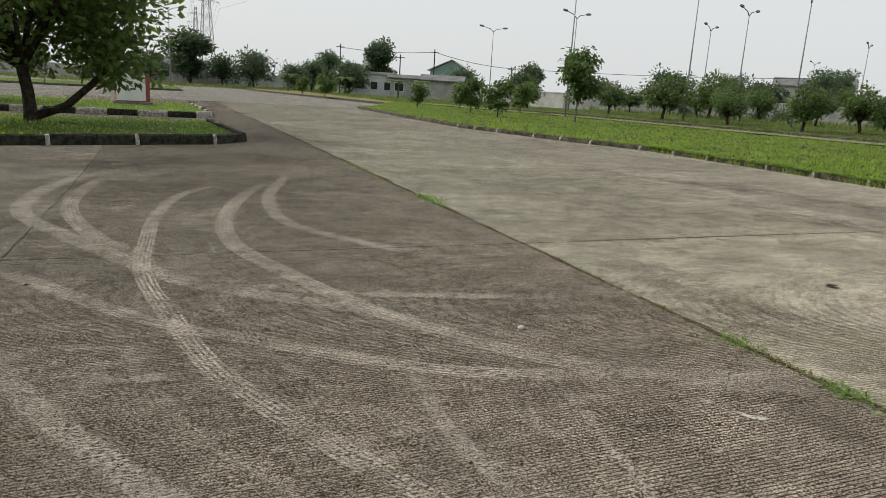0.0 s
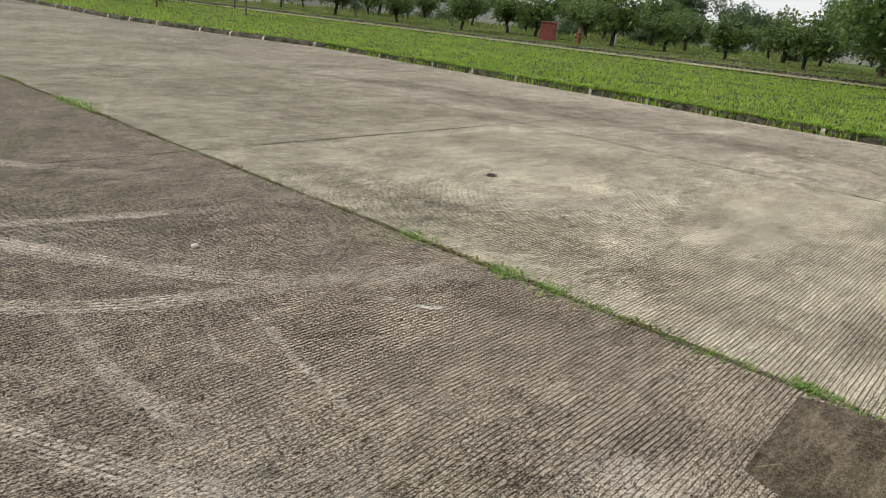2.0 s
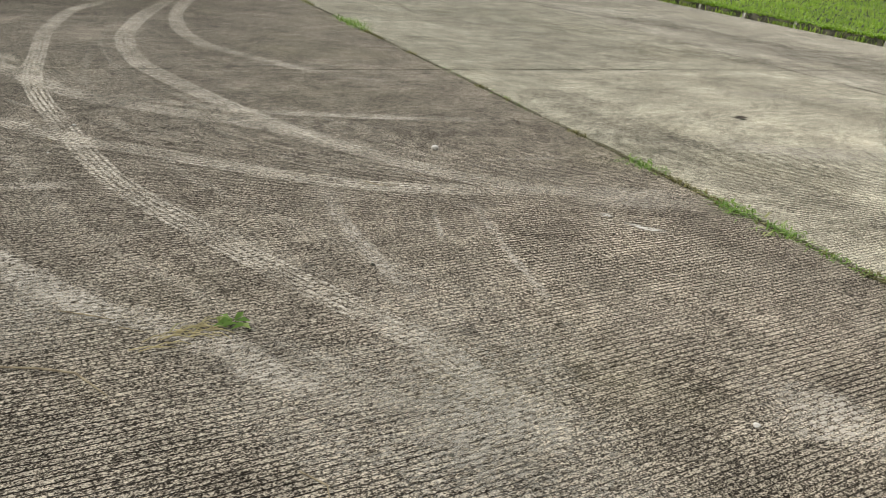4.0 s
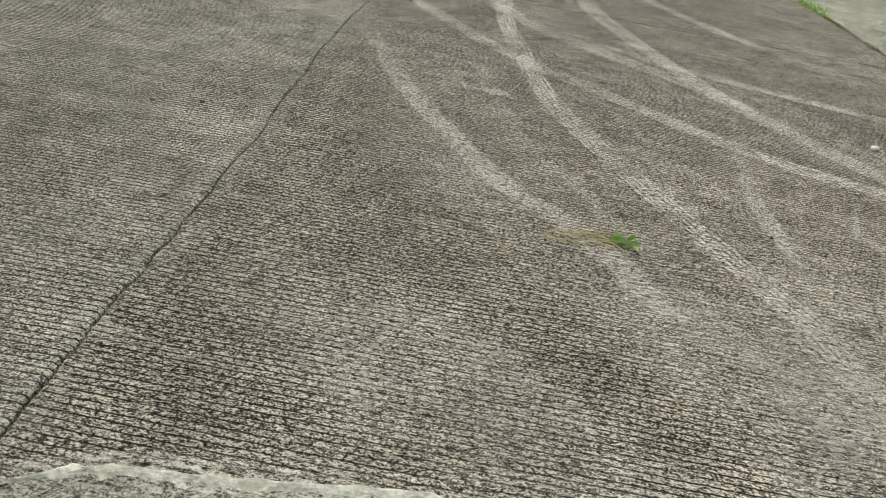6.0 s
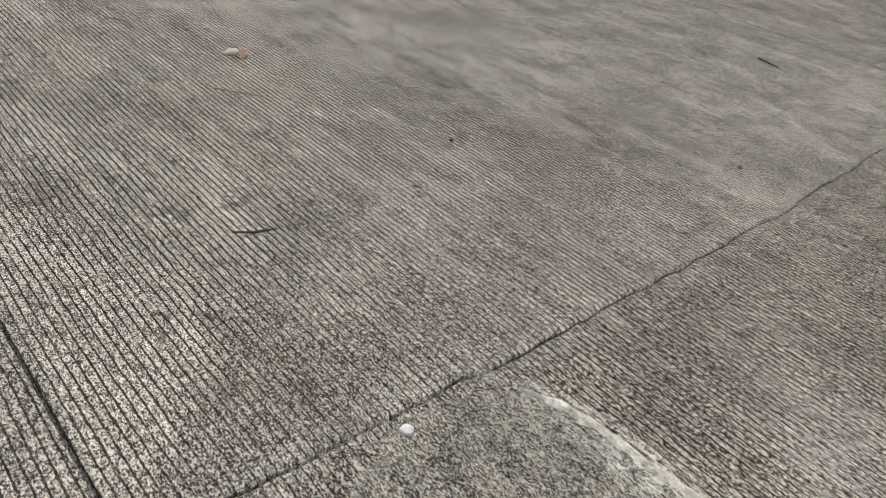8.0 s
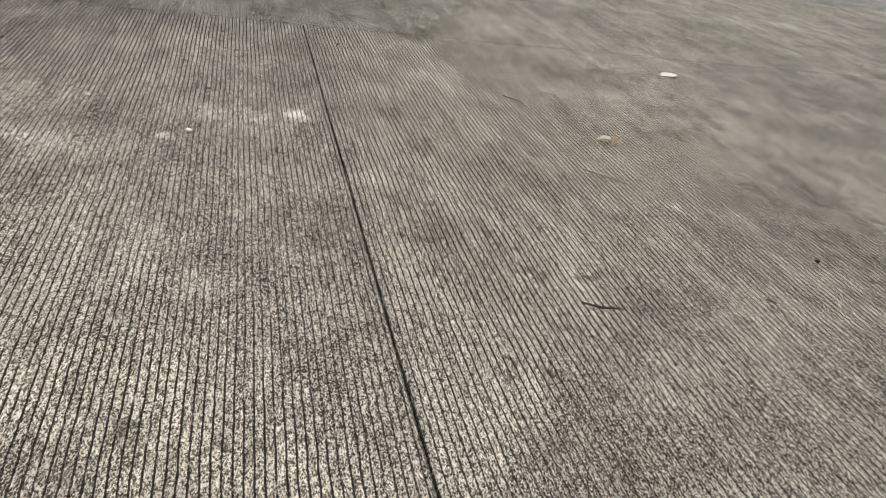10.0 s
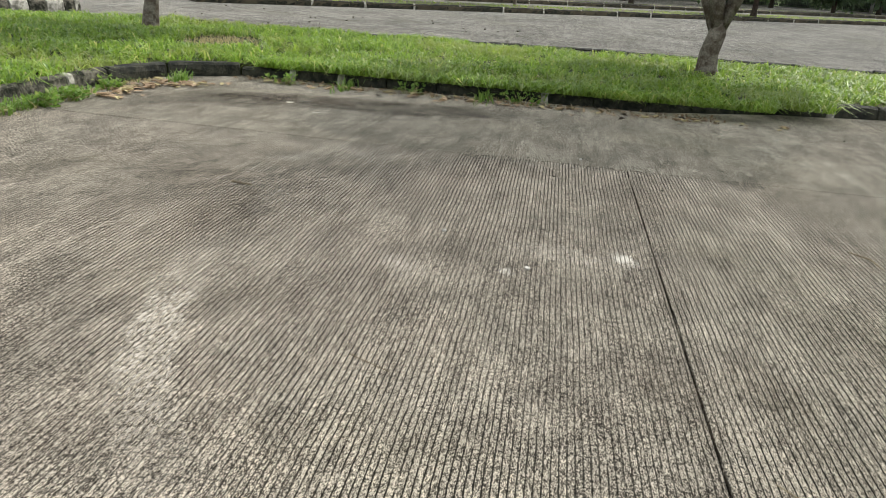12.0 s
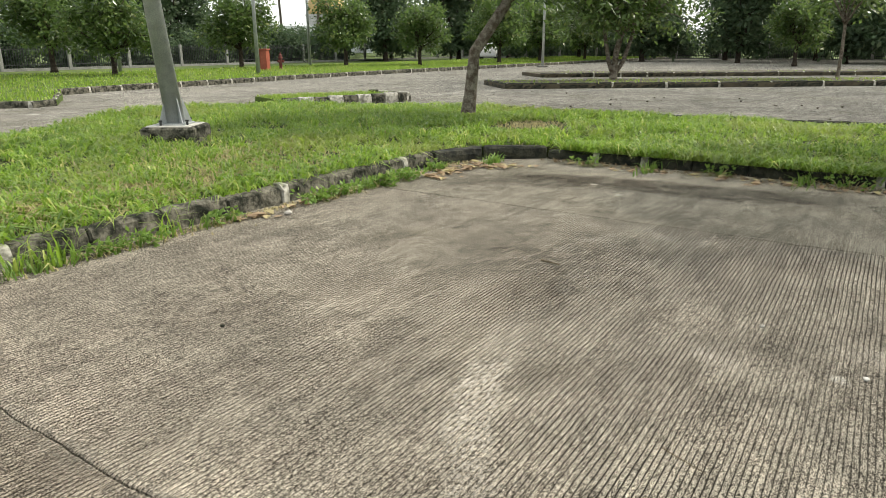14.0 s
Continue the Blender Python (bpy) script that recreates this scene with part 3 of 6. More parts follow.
for nm, poly, cnt, hh in (("grass_island_near", ISLAND_A, 15000, 0.09), ("grass_island_second", ISLAND_B, 12000, 0.11), ("grass_island_west", ISLAND_W, 6500, 0.09),
                          ("grass_south", LAWN_SOUTH, 46000, 0.15), ("grass_island_west_second", ISLAND_X, 1300, 0.07), ("grass_island_far", ISLAND_C, 5000, 0.14)):
    tagged(new(nm, blades(nm, scatter(poly, cnt, grng), 0.12, hh, 0.03, GRASS, grng, 0.9)), "patchy green verge grass", "grass", kind="stuff")
tagged(new("grass_nose", blades("grass_nose", scatter(LAWN_NOSE, 1800, grng), 0.145, 0.13, 0.018, GRASS, grng, 1.4)), "grass on the raised nose", "grass", kind="stuff")
pts = scatter(LAWN_DRY, 3000, grng)
tagged(new("grass_dry", blades("grass_dry", pts, 0.1, 0.14, 0.04, STRAW, grng, 0.9)), "dry straw coloured verge grass", "grass", kind="stuff")


# ---- kerbs ----
def kerb_mesh(name, length, kind, seed):
    """A rounded kerb block 0.15 wide and 0.17 high, with a painted band or a full coat."""
    r = random.Random(seed)
    prof = [(0.0, -0.06), (0.0, 0.05), (0.003, 0.10), (0.014, 0.145), (0.04, 0.166), (0.11, 0.17), (0.15, 0.155), (0.15, -0.06)]
    cuts = [0.0, 0.012, length * 0.2, length * 0.4, length * 0.6, length - 0.085, length - 0.012, length]
    b = Build()
    for k, x in enumerate(cuts):
        s = 0.014 if k in (0, len(cuts) - 1) else 0.0
        for (y, z) in prof:
            j, q = r.uniform(-0.008, 0.008), r.uniform(-0.011, 0.007)
            b.v.append((x, y + s * (0.6 if y < 0.07 else -0.6) + j, z - (s * 0.8 if z > 0.02 else 0) + (q if z > 0.02 else 0)))
    m = len(prof)
    for k in range(len(cuts) - 1):
        for j in range(m - 1):
            p = k * m + j
            b.f.append((p, p + m, p + m + 1, p + 1))
            b.m.append(1 if kind == "white" or (kind == "band" and k >= 5) else 0)
    b.f += [tuple(range(m)), tuple(range(len(b.v) - 1, len(b.v) - m - 1, -1))]
    b.m += [1 if kind == "white" else 0, 1 if kind in ("white", "band") else 0]
    return b


def kerb(name, path, length, pattern, dark, label, seed=1, gap=0.012, sink=0.0, turn=1, tall=1.0):
    """Kerb blocks laid end to end along a line; its beds lie to the right of the way."""
    root = tagged(new(name), label, "kerb", kind="structure")
    meshes = {}
    for k in set(pattern):
        meshes[k] = [kerb_mesh("kerb_stone", length - gap, k, seed * 7 + q).mesh("kerb_stone", [dark, KERB_WHITE]) for q in range(3)]
    r = random.Random(seed)
    run = 0
    for a, c in zip(path[:-1], path[1:]):
        a, c = Vector((*a, 0)), Vector((*c, 0))
        n = max(1, round((c - a).length / length))
        d = (c - a) / n
        for k in range(n):
            p = a + d * k
            ob = new("kerb_stone", r.choice(meshes[pattern[run % len(pattern)]]))
            ob.parent = root
            ob.matrix_basis = pose(p.x, p.y, -sink + r.uniform(-0.012, 0.006), r.uniform(-1.5, 1.5), r.uniform(-0.6, 0.6), math.degrees(math.atan2(d.y, d.x)) + r.uniform(-1, 1)) @ Matrix.Diagonal((d.length / length, turn, tall, 1))
            run += 1
    return root


kerb("kerb_corner_long", [(-5.75, -5.48), (9, -5.48)], 0.62, ["band", "plain", "plain", "band", "plain", "plain", "plain"], KERB_GREY, "worn grey concrete kerb with faded white bands", 1, turn=-1)
kerb("kerb_corner_bend", [(-7.0, -4.6), (-6.5, -5.25), (-5.75, -5.48)], 0.6, ["plain"], KERB_BLACK, "curved dark kerb at the lawn corner", 2, turn=-1)
kerb("kerb_corner_side", [(-7.75, 1.7), (-7.12, 0.2), (-7.0, -4.6)], 0.62, ["plain", "plain", "plain", "plain", "band", "plain", "plain", "plain", "band", "band", "plain"], KERB_BLACK, "black mossy kerb with white bands", 3, sink=0.05, turn=-1)
kerb("kerb_corner_flare", [(-10.2, 9.4), (-9.0, 6.5), (-7.75, 1.7)], 0.62, ["plain", "plain", "band"], KERB_BLACK, "dark kerb half hidden by grass and litter", 4, sink=0.02, turn=-1)
kerb("kerb_corner_back", [(-12.1, -8.5), (-12.0, -5.6), (-12.6, -1.0), (-12.75, 8.0)], 0.62, ["plain"], KERB_BLACK, "dark low kerb behind the grass strip", 5, sink=0.01, turn=-1)
kerb("kerb_nose", [(-14.1, -13.4), (-13.8, -11.85), (-10.4, -13.0)], 0.42, ["plain", "white"], KERB_GREY, "black and white painted kerb of the grass nose", 6, turn=-1, tall=1.35)
kerb("kerb_east", [(15.42, -18), (15.42, 18), (14.3, 21), (12.8, 27), (12.8, 36), (13.2, 45), (15, 47.5)], 0.7, ["band", "plain", "band", "plain", "plain", "band", "plain"], KERB_MOSS, "rough mossy kerb with white painted joints", 7, sink=0.03, turn=-1)
kerb("kerb_island_near", [(-16, 14.75), (-1.7, 15.75), (2.3, 17.0), (3.05, 17.9), (2.6, 23.5)], 0.85, ["plain", "band"], KERB_BLACK, "black painted kerb with white bands", 8, tall=1.3)
kerb("kerb_island_second", [(-16, 27.4), (2.4, 27.15), (3.05, 28.3), (2.7, 37)], 0.95, ["plain", "white"], KERB_BLACK, "black and white painted kerb", 9, tall=1.3)
kerb("kerb_island_far", [(-30, 65.9), (2.6, 69.4), (3.5, 71)], 1.0, ["plain"], KERB_GREY, "distant dark kerb", 10)
kerb("kerb_verge", [(12.5, 98), (12.9, 88), (19.1, 58.4)], 1.2, ["plain"], KERB_GREY, "sandy kerb of the far verge", 11)
kerb("kerb_island_west", [ISLAND_W[3], ISLAND_W[0], ISLAND_W[1]], 0.62, ["plain", "band", "plain"], KERB_BLACK, "black kerb with faded white bands", 12)
kerb("kerb_island_west_second", ISLAND_X[:2], 0.62, ["plain", "band"], KERB_BLACK, "dark kerb with white bands", 13)
kerb("kerb_south", [(4, -26.4), (-6.73, -18.62), (-7.25, -18.09), (-7.9, -18.26), (-9.07, -20.21), (-9.98, -22.15), (-11.83, -22.69), (-14.2, -22.8), (-24, -23.7), (-72, -22.7)], 0.62, ["plain", "band"], KERB_GREY, "kerb with worn white bands along the verge", 15)


# ---- trees ----
def leaves_mesh(name, centres, spread, count, length, material, rng, shell=None, droop=0.3, wide=0.56):
    """Many folded leaves round the given twig ends."""
    c = centres[rng.integers(0, len(centres), count)]
    off = rng.normal(0, 1, (count, 3))
    off /= np.linalg.norm(off, axis=1)[:, None]
    off *= (rng.uniform(0.15, 1.0, count) ** 0.6)[:, None] * spread
    off[:, 2] *= 0.7
    p = c + off
    d = off / np.linalg.norm(off, axis=1)[:, None] + rng.normal(0, 0.55, (count, 3))
    d[:, 2] -= droop
    d /= np.linalg.norm(d, axis=1)[:, None]
    up = rng.normal(0, 0.5, (count, 3)) + np.array([0, 0, 1.0])
    s = np.cross(d, up)
    s /= np.linalg.norm(s, axis=1)[:, None]
    nrm = np.cross(s, d)
    L = length * rng.uniform(0.6, 1.25, count)[:, None]
    v = np.zeros((count, 4, 3))
    v[:, 0] = p
    v[:, 1] = p + d * L * 0.5 + s * L * wide * 0.5 - nrm * L * 0.06
    v[:, 2] = p + d * L
    v[:, 3] = p + d * L * 0.5 - s * L * wide * 0.5 - nrm * L * 0.06
    i = np.arange(count) * 4
    tri = np.concatenate([np.column_stack([i, i + 1, i + 2]), np.column_stack([i, i + 2, i + 3])])
    me = bpy.data.meshes.new(name)
    me.from_pydata(v.reshape(-1, 3).tolist(), [], tri.tolist())
    me.materials.append(material)
    return me


def tree(name, at, label, seed, height, fork, radius, trunk, count, leaf, material, bark=BARK, lean=(0, 0), low=0.3, limbs=6, clump=0.42, category="tree", group="", base=None, droop=0.12, stems=()):
    """A tapered trunk that forks into limbs and twigs, with a crown of separate leaves round the twig ends."""
    r = random.Random(seed)
    rng = np.random.default_rng(seed)
    root = thing(name, at, label, category, group)
    b = Build()
    top = Vector((lean[0], lean[1], fork))
    bend = Vector((lean[0] * 0.12 + r.uniform(-0.03, 0.03), lean[1] * 0.12 + r.uniform(-0.03, 0.03), fork * 0.55))
    b.tube([(0, 0, -0.1), (0, 0, 0.05), (bend.x * 0.4, bend.y * 0.4, fork * 0.2), bend, top, top + (top - bend).normalized() * trunk * 1.6], [trunk * 1.5, trunk * 1.25, trunk * 1.02, trunk * 0.92, trunk * 0.85, trunk * 0.3], 10)
    ends = []
    for sx, sy, sz in stems:
        b.tube([(sx * 0.03, sy * 0.03, 0.12), (sx * 0.45, sy * 0.45, sz * 0.30), (sx * 0.8, sy * 0.8, sz * 0.72), (sx, sy, sz), (sx * 1.15, sy * 1.15, sz * 1.35)], [trunk * 0.75, trunk * 0.66, trunk * 0.55, trunk * 0.42, trunk * 0.2], 9)
        ends += [Vector((sx * 1.15, sy * 1.15, sz * 1.35)), Vector((sx * 1.1, sy * 1.1, sz * 1.2))]
        ends += [Vector((sx * r.uniform(0.9, 1.5), sy + r.uniform(-0.9, 0.9), sz * r.uniform(1.1, 1.9))) for q in range(9)]
    base = fork * 0.9 if base is None else base
    ctr = Vector((lean[0] * 1.5, lean[1] * 1.5, (height + base) * 0.5))
    half = (height - base) * 0.5
    for k in range(limbs):
        a = 2 * math.pi * (k + r.uniform(-0.3, 0.3)) / limbs
        el = r.uniform(-0.9 + low, 1.2)
        tip = ctr + Vector((math.cos(a) * radius * math.cos(el) * 0.72, math.sin(a) * radius * math.cos(el) * 0.72, half * math.sin(el) * 0.85))
        m1 = top.lerp(tip, 0.45) + Vector((r.uniform(-0.1, 0.1), r.uniform(-0.1, 0.1), r.uniform(-0.05, 0.18))) * radius
        lr = trunk * r.uniform(0.45, 0.66)
        b.tube([top - Vector((0, 0, trunk * 0.4)), top.lerp(m1, 0.5) + Vector((0, 0, 0.03 * radius)), m1, tip], [lr, lr * 0.85, lr * 0.62, lr * 0.25], 7)
        ends.append(tip)
        for q in range(5):
            base = m1.lerp(tip, r.uniform(0.0, 0.9))
            dirn = Vector((r.gauss(0, 1), r.gauss(0, 1), r.gauss(0.25, 0.8))).normalized()
            end = base + dirn * radius * r.uniform(0.3, 0.58)
            end.z = min(max(end.z, ctr.z - half), ctr.z + half)
            b.tube([base, base.lerp(end, 0.5) + Vector((0, 0, 0.03 * radius)), end], [lr * 0.35, lr * 0.25, lr * 0.1], 5)
            ends.append(end)
            ends.append(base.lerp(end, 0.55))
    part("trunk", b, bark, root, smooth=True)
    cs = np.array([tuple(e) for e in ends])
    ob = new("crown", leaves_mesh("crown", cs, radius * clump, count, leaf, material, rng, droop=droop))
    ob.parent = root
    return root


def tree_copies(proto, places, seed, lo=0.85, hi=1.15):
    r = random.Random(seed)
    for x, y in places:
        s = r.uniform(lo, hi)
        ob = copy_thing(proto, pose(x, y, proto.location.z, 0, 0, r.uniform(0, 360)))
        ob.scale = (s * r.uniform(0.92, 1.1), s * r.uniform(0.92, 1.1), s)


# trees beside the corner lawn
tree("mango_tree", (-10.1, -7.75, 0.12), "young mango tree with a pale mottled leaning trunk on the lawn", 21, 4.6, 2.1, 2.1, 0.115, 5200, 0.19, LEAF_LIT, BARK, (-0.42, 0.62), 0.4, 8, 0.30, base=2.3)
tree("mango_tree", (-9.9, 1.2, 0.12), "old mango tree with a thick forked trunk on the grass strip", 22, 5.0, 0.62, 2.7, 0.15, 16000, 0.2, LEAF_LIT, BARK, (0.02, 0.05), 0.5, 8, 0.26, base=2.2)
tree("mango_tree", (-26.5, -11.2, 0.1), "mango tree with twin trunks on the far island", 23, 6.0, 1.7, 3.4, 0.13, 9000, 0.24, LEAF, BARK, (0.1, 0.25), 0.3, 8, 0.33, base=2.0, stems=((0.55, -0.3, 2.0), (-0.5, 0.6, 2.1)))
tree("mango_tree", (-31.0, -3.7, 0.1), "slender young tree on the far island", 24, 5.6, 2.0, 2.4, 0.065, 3600, 0.25, LEAF, BARK, (0.05, 0), 0.3, 7, 0.36, base=2.2)
vt = tree("mango_tree", (-33.5, -31.8, 0.1), "rounded mango tree on the verge by the fence", 25, 4.1, 1.1, 2.4, 0.13, 5600, 0.25, LEAF, BARK_DARK, (0, 0), 0.0, 10, 0.27, group="verge mango trees", base=1.25)
tree_copies(vt, [(-36.5, -28.1), (-43.6, -26.3), (-17.3, -31.2), (-19.7, -41.1), (-27.5, -34.7), (-49.5, -26.0), (-57, -25.5), (-10.5, -31.5), (-3.0, -31.0), (-37.5, 7.5), (-45.6, 2), (-49.8, -8), (-42, 18), (-52.9, 8)], 3, 0.8, 1.15)
ft = tree("broadleaf_tree", (-37.8, -54.0, -0.05), "dense dark broadleaf tree beyond the fence", 26, 8.2, 1.2, 4.2, 0.2, 9000, 0.42, LEAF_HAZY, BARK_DARK, (0, 0), -0.1, 10, 0.33, group="trees beyond the fence", base=0.9)
tree_copies(ft, [(-22.3, -57.1), (-27.7, -54.9), (-33.0, -57.0), (-55.3, -46.2), (-60.8, -40.9), (-57.5, -30), (-58.5, -21), (-57.0, -13), (-59.0, -6), (-57.5, 2), (-59.0, 9), (-57.0, 17), (-58.0, 26), (-61.0, 34), (-17.0, -55.5), (-9.0, -54.0), (-1.0, -54.5), (-12.0, -60.0)], 4, 0.75, 1.12)
ft2 = tree("broadleaf_tree", (-52.3, -43.6, -0.05), "tall loose broadleaf tree beyond the fence", 27, 9.8, 1.6, 4.0, 0.18, 7000, 0.40, LEAF_HAZY, BARK_DARK, (0.2, 0), -0.3, 9, 0.33, group="trees beyond the fence", base=1.5)
tree_copies(ft2, [(-30.0, -60.5), (-38.5, -61.5), (-66.0, -38.0), (-66.0, -30.0), (-68.0, -24.0), (-66.0, -16.0), (-68.0, -9.0), (-66.0, -1.5), (-69.0, 6.0), (-67.0, 15.0), (-68.0, 24.0), (-17.0, -62.0), (-6.0, -62.0), (-78.0, -42.0), (-84.0, -30.0)], 5, 0.85, 1.2)
sh = tree("shrub", (-44.5, -49.0, -0.05), "dense dark shrub behind the fence", 28, 2.9, 0.3, 2.3, 0.06, 4200, 0.3, LEAF_HAZY, BARK_DARK, (0, 0), -0.3, 9, 0.4, "shrub", "shrubs behind the fence", base=0.1)
tree_copies(sh, [(-75.0, -48 + 4.2 * k + (k * 7 % 3) * 0.5) for k in range(22)] + [(-52 + 4.2 * k, -50.5 - (k * 5 % 4) * 0.6) for k in range(16)], 15, 0.85, 1.3)

# trees on the islands and beyond the long lawn
tree("mango_tree", (-1.9, 21.0, 0.12), "spreading old mango tree with a forked dark trunk on the island", 31, 5.2, 1.4, 3.8, 0.16, 14000, 0.25, LEAF_NEAR, BARK_DARK, (-0.15, 0), 0.25, 11, 0.26, base=1.5, droop=0.15, stems=((1.75, -0.2, 1.35),))
tree("mango_tree", (-7.9, 20.0, 0.12), "spreading mango tree on the planted island", 32, 4.8, 0.8, 3.0, 0.2, 7500, 0.22, LEAF, BARK_DARK, (0, 0), 0.1, 8, 0.32, base=1.4)
tree("mango_tree", (-6.5, 32.5, 0.12), "mango tree on the second island", 33, 4.4, 0.9, 2.6, 0.18, 4500, 0.26, LEAF, BARK_DARK, (0, 0), 0.1, 8, 0.36, base=1.3)
tree("young_tree", (22.3, 33.4, 0.12), "young tree with a slim stem and bushy crown on the lawn", 34, 4.3, 1.2, 1.2, 0.06, 3200, 0.24, LEAF_LIT, BARK, (0.05, 0), -0.3, 8, 0.45, group="young lawn trees", base=1.3, droop=0.9)
sm = tree("young_tree", (20.0, 42.2, 0.12), "small bushy young tree on the lawn", 35, 2.3, 0.6, 0.95, 0.05, 1400, 0.24, LEAF_LIT, BARK, (0, 0), -0.2, 7, 0.45, group="young lawn trees", base=0.6, droop=0.8)
tree_copies(sm, [(19.5, 37.3), (18.8, 49.0), (15.8, 77.0), (16.4, 68.7), (23.5, 52.0), (26.5, 47.5)], 6, 0.75, 1.0)
mg = tree("mango_tree", (36.6, 43.6, -0.05), "low spreading mango tree in the orchard rows", 36, 3.3, 1.0, 1.95, 0.13, 3000, 0.24, LEAF, BARK_DARK, (0.1, 0), 0.0, 9, 0.27, group="orchard trees", base=1.3)
tree_copies(mg, [(38.1, 52.6), (41.5, 42.1), (37.6, 38.0), (38.2, 32.4), (43.5, 30.0), (42.9, 23.6), (46.2, 21.5), (43.8, 16.6), (43.2, 12.0), (44.1, 33.0), (51.2, 56.2), (49.1, 64.3), (58.9, 55.6), (54.7, 45.3), (54.6, 38.9), (51.9, 31.0), (55.0, 24.0), (54.0, 14.0), (60.0, 34.0), (56.0, 66.0), (66.0, 48.0), (34.0, 60.0), (62.0, 20.0)], 7, 0.75, 1.1)
big = tree("mango_tree", (37.2, 6.4, -0.05), "large dense mango tree beside the long lawn", 37, 5.2, 1.3, 3.0, 0.2, 6500, 0.27, LEAF_LIT, BARK_DARK, (0, 0.1), -0.1, 9, 0.36, group="orchard trees", base=1.6)
tree_copies(big, [(41.5, 1.0), (39.0, -5.0), (47.0, 9.0), (50.0, 2.0), (57.0, 8.0)], 8, 0.9, 1.1)

# distant trees
tree_copies(mg, [(59 + 9.5 * math.sin(k * 1.9), -2 + 6.1 * k) for k in range(1, 13, 2)], 51, 1.0, 1.3)
tree_copies(ft, [(86 - 0.5 * k + 3 * math.sin(k * 2.3), -6 + 5.2 * k) for k in range(18) if k % 3], 52, 0.6, 0.85)
tree_copies(sh, [(70 + 3 * math.sin(k * 1.3) - 0.55 * k, -8 + 3.3 * k) for k in range(0, 30, 2)], 53, 0.4, 0.7)
tall = tree("tall_tree", (-50.5, -55.6, -0.05), "tall sparse tree with thin bare stems", 55, 12.5, 6.0, 3.0, 0.13, 1500, 0.4, LEAF_HAZY, BARK, (0.3, 0.2), 0.5, 7, 0.3, group="trees beyond the fence", base=7.5)
tree_copies(tall, [(-53.2, -53.2), (-46.5, -58.5), (-61, -42)], 54, 0.85, 1.05)
rt = tree("round_tree", (37.7, 119.9, -0.05), "tall egg-shaped dark tree behind the houses", 41, 9.6, 2.6, 3.0, 0.25, 9000, 0.5, LEAF_HAZY, BARK_DARK, (0, 0), -0.4, 12, 0.36, group="distant trees", base=1.6)
for x, y, sx, sz in ((32.5, 136.8, 0.85, 0.8), (6.3, 118.0, 1.2, 0.9), (49.8, 88.0, 0.6, 0.62)):
    copy_thing(rt, pose(x, y, -0.05, 0, 0, 70 * sx)).scale = (sx, sx, sz)
lt = tree("broadleaf_tree", (15.3, 113.5, -0.05), "loose light green tree by the boundary wall", 42, 5.6, 1.2, 3.3, 0.18, 3600, 0.45, LEAF_HAZY, BARK_DARK, (0, 0), -0.2, 9, 0.38, group="distant trees", base=1.0)
tree_copies(lt, [(0.6, 112.4), (-6.0, 111.0), (-14.0, 108.0), (11.4, 122.0), (20.6, 108.0), (24.0, 112.0), (-24.0, 106.0), (46.5, 84.0), (56.0, 80.0), (60.0, 71.0), (63.0, 76.0), (70.0, 66.0), (74.0, 58.0), (80.0, 50.0), (84.0, 40.0), (88.0, 30.0), (67.0, 84.0), (92.0, 62.0), (96.0, 48.0), (100.0, 20.0), (90.0, 10.0), (44.0, 99.0), (27.0, 100.0)], 9, 0.6, 1.0)


def banana(at, seed, label="banana plant with torn drooping leaves"):
    r = random.Random(seed)
    root = thing("banana_plant", at, label, "banana plant", "banana plants")
    b = Build()
    b.tube([(0, 0, -0.05), (0.03, 0, 1.0), (0.05, 0, 2.2)], [0.14, 0.11, 0.07], 8)
    part("stem", b, LEAF_LIT, root)
    for k in range(8):
        a = k * 0.785 + r.uniform(-0.3, 0.3)
        L = r.uniform(1.6, 2.4)
        lb = Build()
        prev = None
        for j in range(8):
            t = j / 7
            x, z = L * t * 0.85, 2.1 + L * (0.75 * t - 0.85 * t * t)
            w = 0.28 * math.sin(math.pi * min(1, t * 0.93 + 0.07)) + 0.02
            c = Vector((math.cos(a) * x, math.sin(a) * x, z))
            s = Vector((-math.sin(a), math.cos(a), -0.35)) * w
            s2 = Vector((math.sin(a), -math.cos(a), -0.35)) * w
            cur = (c + s, c, c + s2)
            if prev:
                lb.face([prev[0], prev[1], cur[1], cur[0]])
                lb.face([prev[1], prev[2], cur[2], cur[1]])
            prev = cur
        part("leaf", lb, LEAF_LIT, root)
    return root


bn = banana((24.4, 92.5, -0.05), 3)
for i, (x, y) in enumerate([(30.6, 80.1), (33.3, 73.6), (60.1, 72.0), (17.6, 96.0), (36.2, 75.0), (29.0, 84.0)]):
    copy_thing(bn, pose(x, y, -0.05, 0, 0, i * 77))


